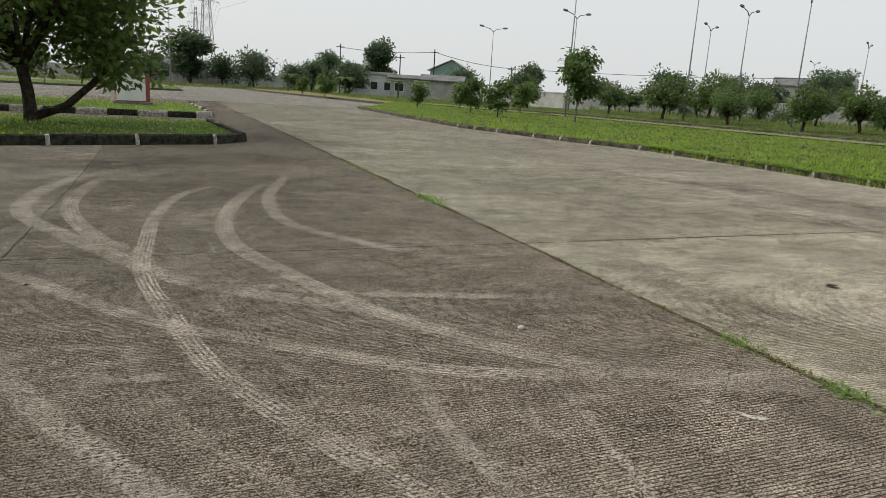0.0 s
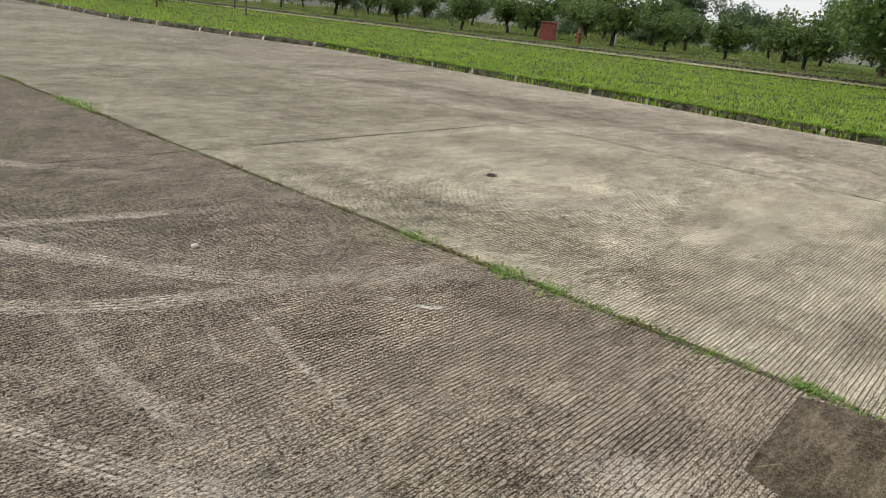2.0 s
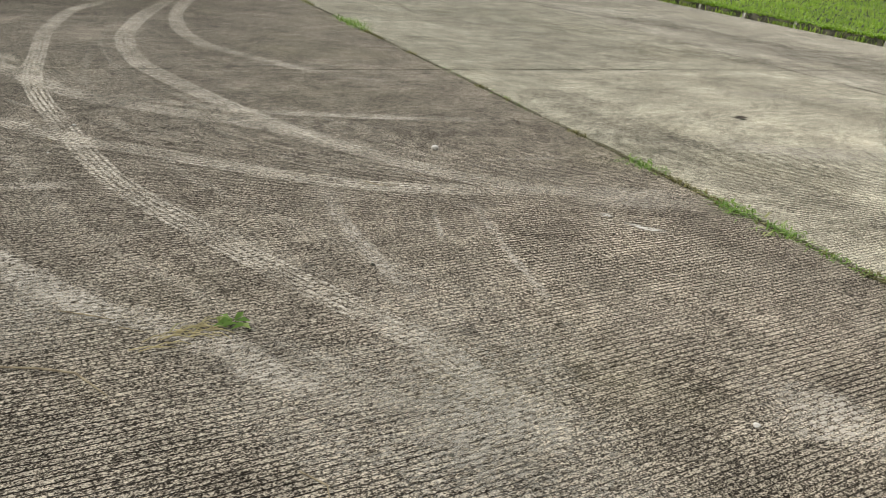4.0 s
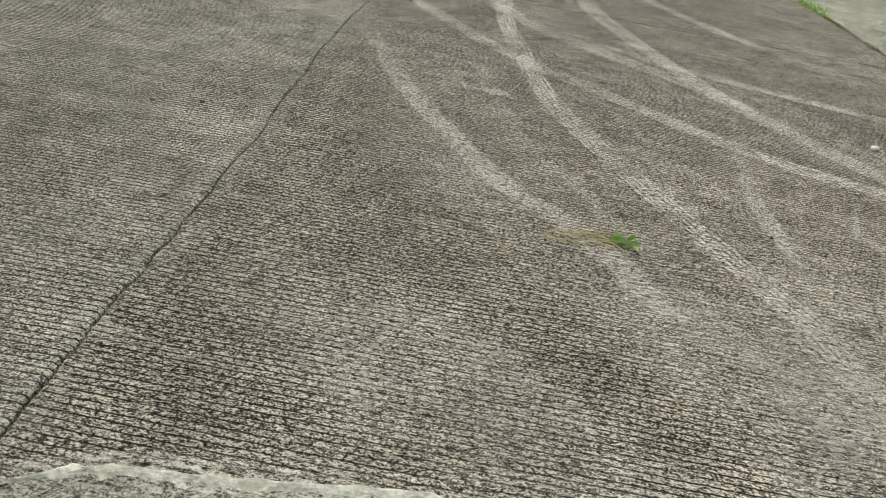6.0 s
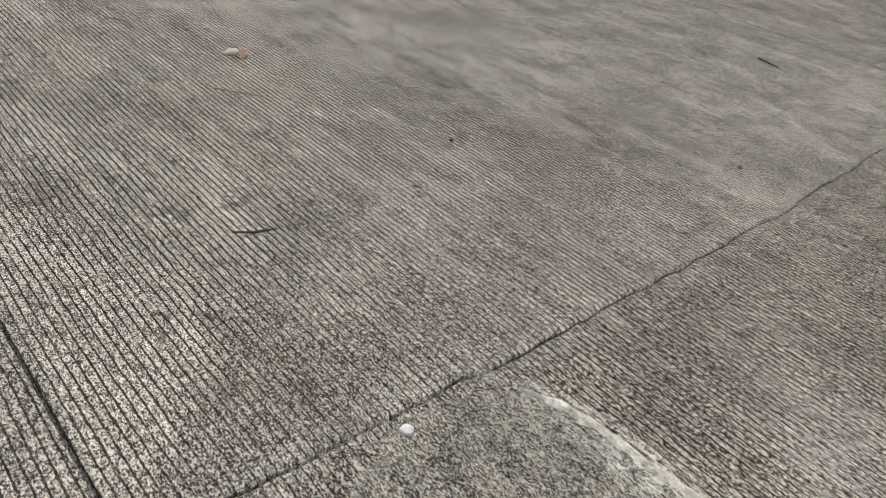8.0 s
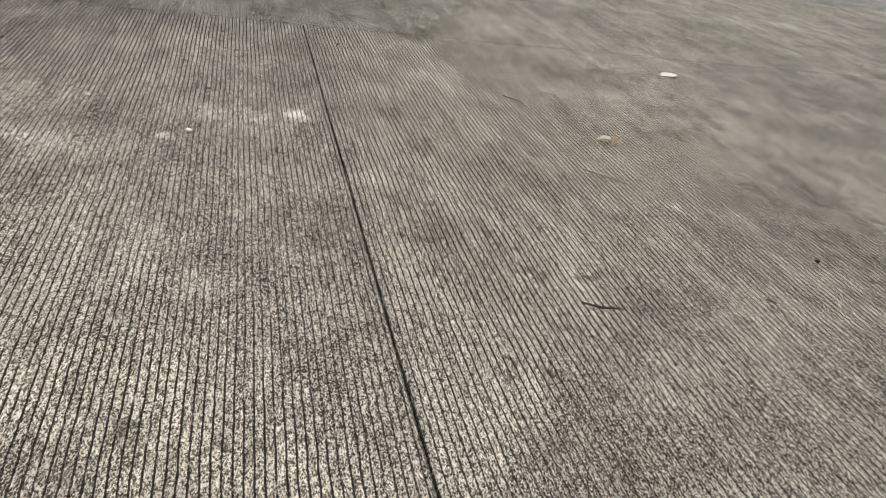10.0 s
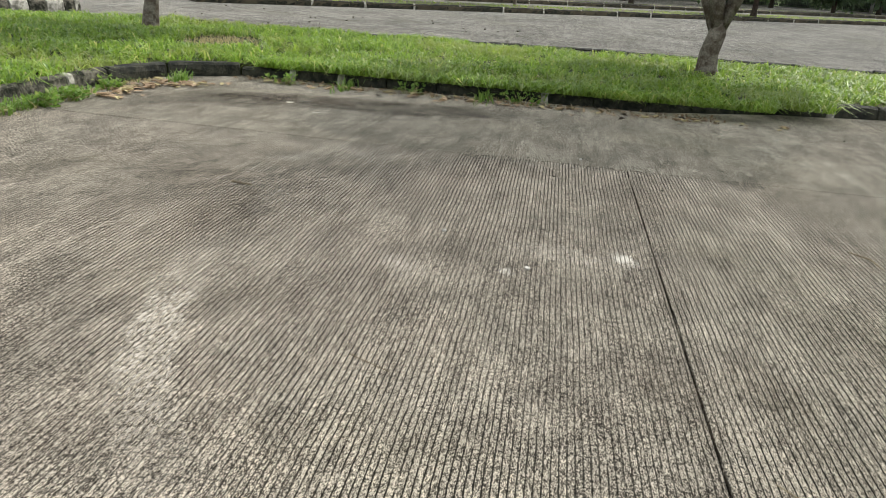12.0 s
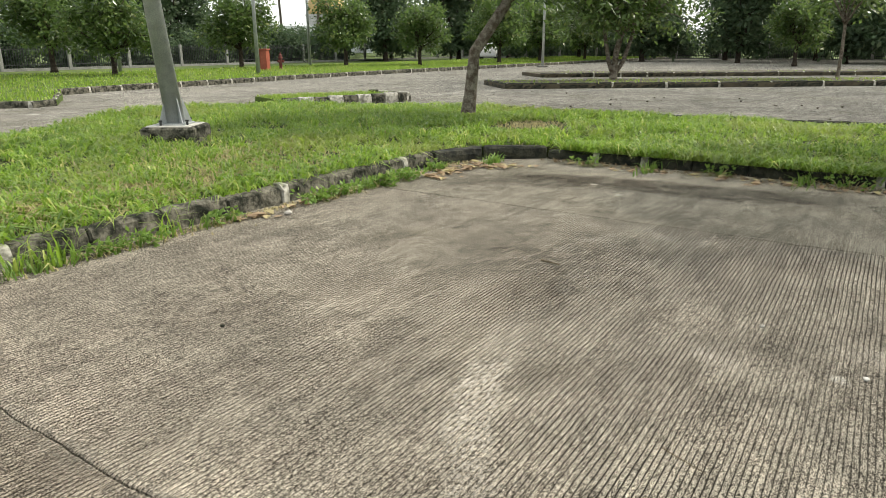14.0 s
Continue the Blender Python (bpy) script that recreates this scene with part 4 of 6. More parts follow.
# ---- lamp posts ----
def lamp_post(at, rz, label, height=9.0, arms=2, mat=GALV_FAR, plinth=True, r0=0.07):
    root = thing("street_lamp", at, label, "street lamp", "street lamps", rz=rz)
    b = Build()
    b.tube([(0, 0, 0.0), (0, 0, height * 0.5), (0, 0, height)], [r0, r0 * 0.75, r0 * 0.48], 10)
    part("pole", b, mat, root, smooth=True)
    if plinth:
        b = Build()
        b.box(-0.3, -0.3, -0.25, 0.3, 0.3, 0.0, 0.03)
        part("plinth", b, PLINTH, root)
    for k in range(arms):
        s = 1 if k == 0 else -1
        b = Build()
        b.tube([(0, 0, height - 0.1), (s * 0.5, 0, height + 0.22), (s * 1.5, 0, height + 0.42)], [0.045, 0.04, 0.035], 6)
        arm = part("arm", b, mat, root)
        b = Build()
        b.tube([(s * 1.45, 0, height + 0.42), (s * 1.65, 0, height + 0.46), (s * 2.1, 0, height + 0.50), (s * 2.2, 0, height + 0.5)], [0.05, 0.13, 0.11, 0.04], 8)
        part("lamp_head", b, mat, arm)
    return root


lp = lamp_post((28.6, 44.5, 0.1), 20, "tall grey steel street lamp with two arms")
for x, y, rz in ((39.4, 61.3, 20), (41.1, 83.2, 10), (37.8, 42.7, 40), (54.7, 59.7, 30), (47.4, 47.4, 25), (44.5, 38.8, 35), (103.5, 88.2, 20), (78.8, 60.0, 30), (-0.3, 72.4, 15), (3.0, 96.0, 15)):
    copy_thing(lp, pose(x, y, 0.1, 0, 0, rz))
sl = lamp_post((46.8, 25.5, 0.0), 60, "slim white painted street lamp by the orchard", 7.5, 1, WHITE, r0=0.075)
s1 = lamp_post((-21.9, -26.9, 0.12), 30, "galvanised lamp post on the verge by the fence", 8.5, 1, GALV, r0=0.1)
for x, y in ((-33.2, -34.7), (-41.3, -21.7), (-19.6, -34.5)):
    copy_thing(s1, pose(x, y, 0.08, 0, 0, 40))

near = thing("street_lamp", (-4.86, -9.22, 0.12), "thick galvanised lamp post bolted to a square concrete plinth", "street lamp", "street lamps", rz=33)
b = Build()
b.box(-0.36, -0.36, -0.1, 0.36, 0.36, 0.232, 0.03)
part("plinth", b, KERB_GREY, near, "rough weathered concrete plinth")
b = Build()
b.box(-0.30, -0.30, 0.21, 0.30, 0.30, 0.245, 0.01)
part("mortar_pad", b, STONE, near)
b = Build()
b.box(-0.2, -0.2, 0.245, 0.2, 0.2, 0.265, 0.004)
part("base_plate", b, GALV, near)
b = Build()
b.tube([(0, 0, 0.26), (0.17, -0.3, 4.5), (0.35, -0.62, 9.0)], [0.125, 0.09, 0.055], 20)
part("pole", b, GALV, near, smooth=True)
for k in range(4):
    a = math.pi / 4 + k * math.pi / 2
    ca, sa = math.cos(a), math.sin(a)
    t = Vector((-sa, ca, 0)) * 0.006
    b = Build()
    tri = [Vector((ca * 0.11, sa * 0.11, 0.265)), Vector((ca * 0.24, sa * 0.24, 0.265)), Vector((ca * 0.22, sa * 0.22, 0.30)), Vector((ca * 0.12, sa * 0.12, 0.60))]
    f0, f1 = [p + t for p in tri], [p - t for p in tri]
    b.face(f0)
    b.face(f1[::-1])
    for i in range(4):
        j = (i + 1) % 4
        b.face([f0[i], f1[i], f1[j], f0[j]])
    part("gusset", b, GALV, near)
    b = Build()
    b.lathe([(0.0, 0.016), (0.05, 0.016), (0.052, 0.024), (0.075, 0.024)], 8, (ca * 0.235 - sa * 0.06, sa * 0.235 + ca * 0.06, 0.24))
    part("bolt", b, DARK_STEEL, near)
for s in (1, -1):
    b = Build()
    b.tube([(0.35, -0.62, 8.9), (0.35 + s * 0.5, -0.62, 9.22), (0.35 + s * 1.5, -0.62, 9.42)], [0.05, 0.045, 0.04], 6)
    part("arm", b, GALV, near)


# ---- pylons and power lines ----
def pylon(at, height, half, label, rz):
    root = thing("power_pylon", at, label, "power pylon", "power pylons", rz=rz)

    def width(z):
        t = z / height
        return half * (1 - t) ** 1.25 * 0.9 + 0.8
    for sx in (-1, 1):
        for sy in (-1, 1):
            b = Build()
            zs = [height * k / 10 for k in range(11)]
            b.tube([(sx * width(z), sy * width(z), z) for z in zs], [0.16] * 11, 4)
            part("leg", b, GALV_FAR, root)
    b = Build()
    zs = [height * (1 - (1 - k / 10) ** 1.25) for k in range(11)]
    for z0, z1 in zip(zs[:-1], zs[1:]):
        w0, w1 = width(z0), width(z1)
        for p, q in (((-1, -1), (1, -1)), ((1, -1), (1, 1)), ((1, 1), (-1, 1)), ((-1, 1), (-1, -1))):
            b.tube([(p[0] * w0, p[1] * w0, z0), (q[0] * w1, q[1] * w1, z1)], [0.09, 0.09], 3)
            b.tube([(q[0] * w0, q[1] * w0, z0), (p[0] * w1, p[1] * w1, z1)], [0.09, 0.09], 3)
    part("bracing", b, GALV_FAR, root)
    for k, z in enumerate((0.66, 0.78, 0.90)):
        z *= height
        b = Build()
        for s in (-1, 1):
            b.tube([(0, 0, z + 1.4), (s * 6.5, 0, z)], [0.12, 0.08], 4)
            b.tube([(0, 0, z), (s * 6.5, 0, z)], [0.12, 0.08], 4)
            b.tube([(s * 6.4, 0, z), (s * 6.4, 0, z - 1.8)], [0.1, 0.1], 5)
        part("cross_arm", b, GALV_FAR, root)
    return root


pylon((27.1, 389.5, -0.1), 58, 3.5, "grey lattice power pylon far behind the wall", 12)
pylon((33.6, 609.5, -0.1), 54, 3.5, "lattice power pylon in the distance", 12)
wires = thing("power_lines", (0, 0, 0), "thin power lines sagging from the pylon", "power lines")
for k, (x, z) in enumerate(((-6.4, 35.2), (6.4, 35.2), (-6.4, 41.9), (6.4, 41.9), (-6.4, 48.6), (6.4, 48.6))):
    b = Build()
    p0, p1 = Vector((27.1 + x, 389.5, z)), Vector((82 + x, 130, z + 22))
    b.tube([p0.lerp(p1, t / 14) - Vector((0, 0, 5 * 4 * (t / 14) * (1 - t / 14))) for t in range(15)], [0.035] * 15, 4)
    part("wire", b, DARK_STEEL, wires)
    b = Build()
    p1 = Vector((33.6 + x, 609.5, z - 3))
    b.tube([p0.lerp(p1, t / 8) - Vector((0, 0, 6 * 4 * (t / 8) * (1 - t / 8))) for t in range(9)], [0.035] * 9, 4)
    part("wire", b, DARK_STEEL, wires)


# ---- boundary walls, fences and far buildings ----
def wall(name, a, c, height, mat, label, thick=0.2):
    a, c = Vector((*a, 0)), Vector((*c, 0))
    d = c - a
    b = Build()
    b.box(0, -thick / 2, -0.1, d.length, thick / 2, height - 0.12, 0.01)
    b.box(0, -thick / 2 - 0.05, height - 0.12, d.length, thick / 2 + 0.05, height, 0.02)
    ob = tagged(part(name, b, mat), label, "wall", kind="structure")
    ob.matrix_basis = pose(a.x, a.y, 0, 0, 0, math.degrees(math.atan2(d.y, d.x)))
    return ob


wall("wall_north", (-60, 124), (26, 128), 2.1, PLASTER, "long grey rendered boundary wall")
wall("wall_east", (41, 96), (48, 76), 2.0, PLASTER, "grey boundary wall behind the orchard")
wall("wall_far_east", (48, 76), (110, 20), 2.2, PLASTER, "grey boundary wall far behind the orchard")


def fence(at, rz, panels, label):
    """Dark steel bars on two rails between pale concrete posts."""
    root = thing("fence", at, label, "fence", rz=rz)
    step = 4.2

    def bar(b, x):
        b.box(x - 0.018, -0.016, 0.1, x + 0.018, 0.016, 1.72, 0.003)
    rl = Build()
    rl.box(0.1, -0.02, -0.025, step - 0.1, 0.02, 0.025, 0.004)
    rail = rl.mesh("rail", DARK_STEEL)
    one = Build()
    bar(one, 0.0)
    single = one.mesh("bar", DARK_STEEL)
    po = Build()
    po.box(-0.11, -0.11, -0.15, 0.11, 0.11, 1.8, 0.02)
    pom = po.mesh("post", POST)
    lo = Build()
    lo.box(0.1, -0.08, -0.15, step - 0.1, 0.08, 0.1, 0.01)
    lom = lo.mesh("footing", POST)

    def put(nm, m, x, z=0.0):
        ob = new(nm, m)
        ob.parent = root
        ob.location = (x, 0, z)
        return ob
    for k in range(panels):
        put("post", pom, k * step)
        put("footing", lom, k * step)
        for z in (0.35, 1.5):
            put("rail", rail, k * step, z)
        for q in range(26):
            put("bar", single, k * step + 0.16 + q * 0.155)
    return root


fence((14, -47.0, 0), 180.0, 20, "dark steel bar fence between pale concrete posts").scale = (1, 1, 0.82)
fence((-71.0, -47.0, 0), 90, 22, "dark steel bar fence along the west boundary").scale = (1, 1, 0.85)


def window(parent, x, y, z, w, h, axis="x"):
    """A framed pane set 4 mm proud of a wall that faces -y (axis x) in the parent's own space."""
    b = Build()
    b.box(x - w / 2 - 0.06, y - 0.05, z - 0.06, x + w / 2 + 0.06, y + 0.02, z + h + 0.06, 0.01)
    ob = part("window", b, WHITE, parent)
    b = Build()
    b.box(x - w / 2, y - 0.056, z, x + w / 2, y - 0.03, z + h, 0.002)
    part("pane", b, GLASS, ob)
    return ob


def house(at, rz, w, d, h, roof_h, wall_mat, roof_mat, label, gable=True, windows=3, storeys=1):
    root = thing("house", at, label, "house", rz=rz)
    b = Build()
    b.box(-w / 2, -d / 2, -0.1, w / 2, d / 2, h, 0.01)
    if gable:
        for x in (-w / 2, w / 2):
            b.face([(x, -d / 2, h), (x, d / 2, h), (x, 0, h + roof_h * 0.97)])
    part("wall", b, wall_mat, root)
    b = Build()
    o = 0.5
    if gable:
        pts = [(-w / 2 - o, -d / 2 - o), (w / 2 + o, -d / 2 - o), (w / 2 + o, d / 2 + o), (-w / 2 - o, d / 2 + o)]
        e = [Vector((x, y, h + 0.004)) for x, y in pts]
        r0, r1 = Vector((-w / 2 - o, 0, h + roof_h)), Vector((w / 2 + o, 0, h + roof_h))
        t = Vector((0, 0, 0.12))
        for f in ([e[0], e[1], r1, r0], [e[2], e[3], r0, r1]):
            b.face([p + t for p in f])
            b.face([p for p in f][::-1])
        b.face([e[0], e[0] + t, r0 + t, e[3] + t, e[3], r0])
        b.face([e[1], r1, e[2], e[2] + t, r1 + t, e[1] + t])
        b.face([e[0], e[1], e[1] + t, e[0] + t])
        b.face([e[2], e[3], e[3] + t, e[2] + t])
    else:
        b.box(-w / 2 - 0.3, -d / 2 - 0.3, h + 0.004, w / 2 + 0.3, d / 2 + 0.3, h + roof_h, 0.03)
    part("roof", b, roof_mat, root)
    for s in range(storeys):
        for k in range(windows):
            x = -w / 2 + (k + 0.5) * w / windows
            window(root, x, -d / 2, h / storeys * s + 0.95, min(1.3, w / windows * 0.5), 1.1)
    return root


# houses behind the far wall
house((31.0, 104.5, 0), -18, 8.0, 5.0, 3.1, 0.35, PLASTER_W, PLASTER, "low white flat-roofed house with shuttered windows", False, 4)
tank = thing("water_tank", (28.5, 104.6, 3.45), "small grey box tank on the flat roof", "water tank")
b = Build()
b.box(-1.6, -0.8, 0, 1.6, 0.8, 1.0, 0.05)
part("tank_body", b, PLASTER, tank)
house((36.0, 100.5, 0), -18, 5.2, 4.0, 2.7, 0.5, PLASTER, ROOF, "low grey rendered shed", True, 2)
house((40.0, 96.5, 0), -25, 5.5, 5.0, 2.6, 0.8, PLASTER, ROOF, "grey rendered shed with a dark roof", True, 0)
house((51.0, 119.0, 0), 62, 7.0, 7.5, 4.6, 2.0, MINT, ROOF_W, "mint green house with a pale gabled roof", True, 2, 2)
house((131.0, 111.0, 0), -50, 15, 10, 6.4, 1.8, PLASTER, ROOF, "large distant two-storey building with a grey roof", True, 8, 2)
house((5.0, 127.5, 0), 0, 9, 5, 2.9, 0.9, PLASTER, ROOF, "low grey shed against the boundary wall", True, 2)
house((-124.0, -68.0, 0), 118, 26, 14, 9.5, 3.0, PLASTER, ROOF, "large hall with a grey roof behind the trees", True, 7, 2)

for x, y, h in ((41.0, 103.0, 7.5), (57.0, 108.0, 6.0), (36.5, 106.0, 6.5), (30.0, 118.0, 8.0)):
    pole = thing("utility_pole", (x, y, -0.1), "thin dark utility pole with a cross-bar", "utility pole", "utility poles")
    b = Build()
    b.tube([(0, 0, 0), (0, 0, h)], [0.11, 0.08], 6)
    part("pole", b, BARK_DARK, pole)
    b = Build()
    b.box(-0.7, -0.05, h - 0.5, 0.7, 0.05, h - 0.4, 0.01)
    part("cross_bar", b, BARK_DARK, pole)
cable = thing("overhead_cable", (0, 0, 0), "thin dark overhead cable between utility poles", "cable")
b = Build()
for p, q in (((30, 118, 7.4), (41, 103, 7.0)), ((41, 103, 7.0), (57, 108, 5.6)), ((57, 108, 5.6), (96, 82, 6.5))):
    p, q = Vector(p), Vector(q)
    b.tube([p.lerp(q, t / 8) - Vector((0, 0, 1.6 * (t / 8) * (1 - t / 8))) for t in range(9)], [0.04] * 9, 4)
part("cable_line", b, DARK_STEEL, cable)

# mosque dome behind the trees
mosque = thing("mosque", (-108.1, -103.6, 0), "mosque with a golden dome behind the trees", "mosque", rz=40)
b = Build()
b.box(-9, -9, -0.1, 9, 9, 5.0, 0.05)
part("wall", b, PLASTER_W, mosque)
b = Build()
b.lathe([(5.0, 3.9), (6.9, 3.9), (7.0, 4.3), (7.3, 4.3)], 28)
part("drum", b, PLASTER, mosque)
b = Build()
prof = [(7.3 + 4.75 * math.sin(a) * (1.0 + 0.05 * math.sin(a)), 4.12 * math.cos(a) ** 0.92 if math.cos(a) > 0 else 0.0) for a in [k * math.pi / 2 / 14 for k in range(15)]]
b.lathe(prof, 36)
dome = part("dome", b, GOLD, mosque, "golden tiled dome", smooth=True)
b = Build()
b.lathe([(12.2, 0.12), (12.6, 0.22), (12.9, 0.1), (13.2, 0.16), (13.5, 0.06), (14.2, 0.03)], 8)
part("finial", b, DARK_STEEL, dome)


# ---- hydrants and their boxes ----
def hydrant_box(at, rz, mat, label):
    root = thing("hydrant_box", at, label, "hydrant box", "hydrant boxes", rz=rz)
    b = Build()
    b.box(-0.5, -0.22, 0.0, 0.5, 0.22, 1.12, 0.015)
    part("cabinet", b, mat, root)
    b = Build()
    b.box(-0.56, -0.28, 1.124, 0.56, 0.28, 1.19, 0.02)
    part("lid", b, mat, root)
    b = Build()
    b.box(-0.44, -0.238, 0.1, 0.44, -0.222, 1.04, 0.006)
    door = part("door", b, mat, root)
    b = Build()
    b.box(0.34, -0.26, 0.52, 0.37, -0.239, 0.66, 0.005)
    part("handle", b, DARK_STEEL, door)
    return root


def hydrant(at, label):
    root = thing("hydrant", at, label, "hydrant", "hydrants")
    b = Build()
    b.lathe([(0.0, 0.2), (0.05, 0.2), (0.06, 0.11), (0.62, 0.11), (0.64, 0.16), (0.7, 0.16), (0.72, 0.12), (0.84, 0.09), (0.9, 0.04), (0.98, 0.035)], 14)
    part("barrel", b, RED, root)
    for a in (0, 2.1, 4.2):
        b = Build()
        b.tube([(0.08 * math.cos(a), 0.08 * math.sin(a), 0.48), (0.24 * math.cos(a), 0.24 * math.sin(a), 0.48)], [0.07, 0.075], 10)
        part("outlet", b, RED, root)
    return root


hydrant_box((-25.4, -30.3, 0.1), 35, ORANGE, "orange-red hydrant cabinet on the verge").scale = (0.8, 0.8, 0.95)
hydrant((-26.7, -30.5, 0.1), "dark red fire hydrant beside its cabinet").scale = (0.8, 0.8, 0.95)
hydrant_box((39.2, 26.1, 0.2), -55, RED, "faded red hydrant cabinet at the orchard edge")
hydrant((40.3, 24.5, 0.2), "faded red fire hydrant beside its cabinet")

# sign block on the second island
sign = thing("sign_block", (0.15, 33.7, 0.12), "white and orange sign block on the planted island", "sign", rz=8)
b = Build()
b.box(-0.78, -0.3, 0.0, 0.78, 0.3, 0.12, 0.02)
part("base", b, PLINTH, sign)
b = Build()
b.box(-0.68, -0.24, 0.124, 0.68, 0.24, 1.35, 0.02)
part("block", b, ORANGE, sign, "orange painted block")
b = Build()
b.box(-0.66, -0.26, 0.16, 0.50, -0.243, 1.33, 0.008)
panel = part("panel", b, WHITE, sign, "white front panel")
b = Build()
b.box(-0.12, -0.268, 0.62, 0.12, -0.262, 0.68, 0.002)
b.box(0.07, -0.268, 0.688, 0.12, -0.262, 0.86, 0.002)
part("mark", b, DARK_STEEL, panel)


# ---- parked car by the fence ----
car = thing("car", (-60.9, -37.4, -0.02), "small white van parked by the fence", "car", rz=28)
b = Build()
secs = [(-2.0, 0.35, 1.0, 0.70), (-1.95, 0.3, 1.65, 0.78), (-0.9, 0.28, 1.78, 0.82), (0.6, 0.28, 1.75, 0.82), (1.2, 0.28, 1.2, 0.82), (1.9, 0.3, 1.0, 0.78), (2.0, 0.4, 0.8, 0.7)]
rows = [[(x, -w, z0), (x, -w, (z0 + z1) * 0.55), (x, -w * 0.85, z1), (x, w * 0.85, z1), (x, w, (z0 + z1) * 0.55), (x, w, z0)] for x, z0, z1, w in secs]
for r0, r1 in zip(rows[:-1], rows[1:]):
    for i in range(6):
        j = (i + 1) % 6
        b.face([r0[i], r1[i], r1[j], r0[j]])
b.face(rows[0][::-1])
b.face(rows[-1])
part("body", b, WHITE, car)
for s in (1, -1):
    b = Build()
    b.face([(-1.7, s * 0.80, 1.15), (0.75, s * 0.83, 1.15), (0.45, s * 0.73, 1.62), (-1.6, s * 0.73, 1.62)][::s])
    part("side_window", b, GLASS, car)
    for x in (-1.25, 1.25):
        b = Build()
        b.tube([(x, s * 0.6, 0.3), (x, s * 0.84, 0.3)], [0.3, 0.3], 16)
        wheel = part("tyre", b, RUBBER, car)
        b = Build()
        b.tube([(x, s * 0.8, 0.3), (x, s * 0.85, 0.3)], [0.18, 0.17], 12)
        part("rim", b, GALV, wheel)

# ---- path and low kerb rows beyond the long lawn ----
pth = Build()
row = [(22.5, 64), (25.6, 54), (28.6, 44.6), (31.0, 32.4), (32.7, 22.3), (35.2, 8.2), (37.8, -20)]
for (x0, y0), (x1, y1) in zip(row[:-1], row[1:]):
    pth.face([(x0 - 0.1, y0, 0.16), (x0 + 2.0, y0 + 0.5, 0.16), (x1 + 2.0, y1 + 0.5, 0.16), (x1 - 0.1, y1, 0.16)])
tagged(part("pavement_path", pth, CON_LEFT), "pale concrete path between lawn and orchard", "path", kind="structure")
bed = [(x + 2.0, y + 0.5) for x, y in row] + [(84, -20), (78, 30), (62, 62), (44, 74)]
lawn("lawn_orchard", bed, MEADOW, "wide rough grass bed under the orchard trees", 0.156)
verge = np.concatenate([scatter([(x - 0.15, y) for x, y in row] + [(x + 0.25, y) for x, y in row[::-1]], 3000, grng), scatter([(x + 1.7, y + 0.5) for x, y in row] + [(x + 2.2, y + 0.5) for x, y in row[::-1]], 3000, grng)])
tagged(new("grass_path_edge", blades("grass_path_edge", verge, 0.14, 0.11, 0.03, GRASS_R, grng, 1.5)), "grass creeping over the path edges", "grass", kind="stuff")
for k, off in enumerate((2.6, 7.5, 13.0)):
    kerb("kerb_orchard" + ("", "_second", "_third", "_fourth")[k], [(x + off, y + off * 0.25) for x, y in row[1:]], 1.1, ["plain"], KERB_GREY, "low mossy kerb of an orchard bed", 30 + k, sink=-0.12, turn=-1)
    strip = [(x + off + 0.2, y + off * 0.25) for x, y in row] + [(x + off + 4.2, y + off * 0.25) for x, y in row[::-1]]
    nm = "grass_orchard" + ("", "_second", "_third", "_fourth")[k]
    tagged(new(nm, blades(nm, scatter(strip, 16000, grng), 0.19, 0.16, 0.05, ROUGH, grng, 1.3)), "rough grass in the orchard bed", "grass", kind="stuff")
weeds = scatter([(-10, 100), (26, 100), (27, 123), (-30, 122)], 5000, grng)
tagged(new("grass_wall_foot", blades("grass_wall_foot", weeds, -0.1, 0.6, 0.12, ROUGH, grng, 0.8)), "tall weeds along the boundary wall", "grass", kind="stuff")
weeds = scatter([(20, 72), (40, 66), (44, 80), (40, 92), (24, 98)], 5000, grng)
tagged(new("grass_far_verge", blades("grass_far_verge", weeds, -0.1, 0.5, 0.1, ROUGH, grng, 0.8)), "tall weeds before the houses", "grass", kind="stuff")
weeds = scatter([(32, 58), (40, 10), (46, 0), (70, 10), (60, 45), (50, 70)], 52000, grng)
tagged(new("grass_orchard_floor", blades("grass_orchard_floor", weeds, 0.18, 0.2, 0.08, ROUGH, grng, 1.3)), "rough green grass under the orchard trees", "grass", kind="stuff")
weeds = scatter([(50, 30), (90, 20), (90, 60), (60, 80), (48, 72)], 9000, grng)
tagged(new("grass_orchard_far", blades("grass_orchard_far", weeds, -0.1, 0.9, 0.14, ROUGH, grng, 0.8)), "tall pale grass behind the orchard", "grass", kind="stuff")

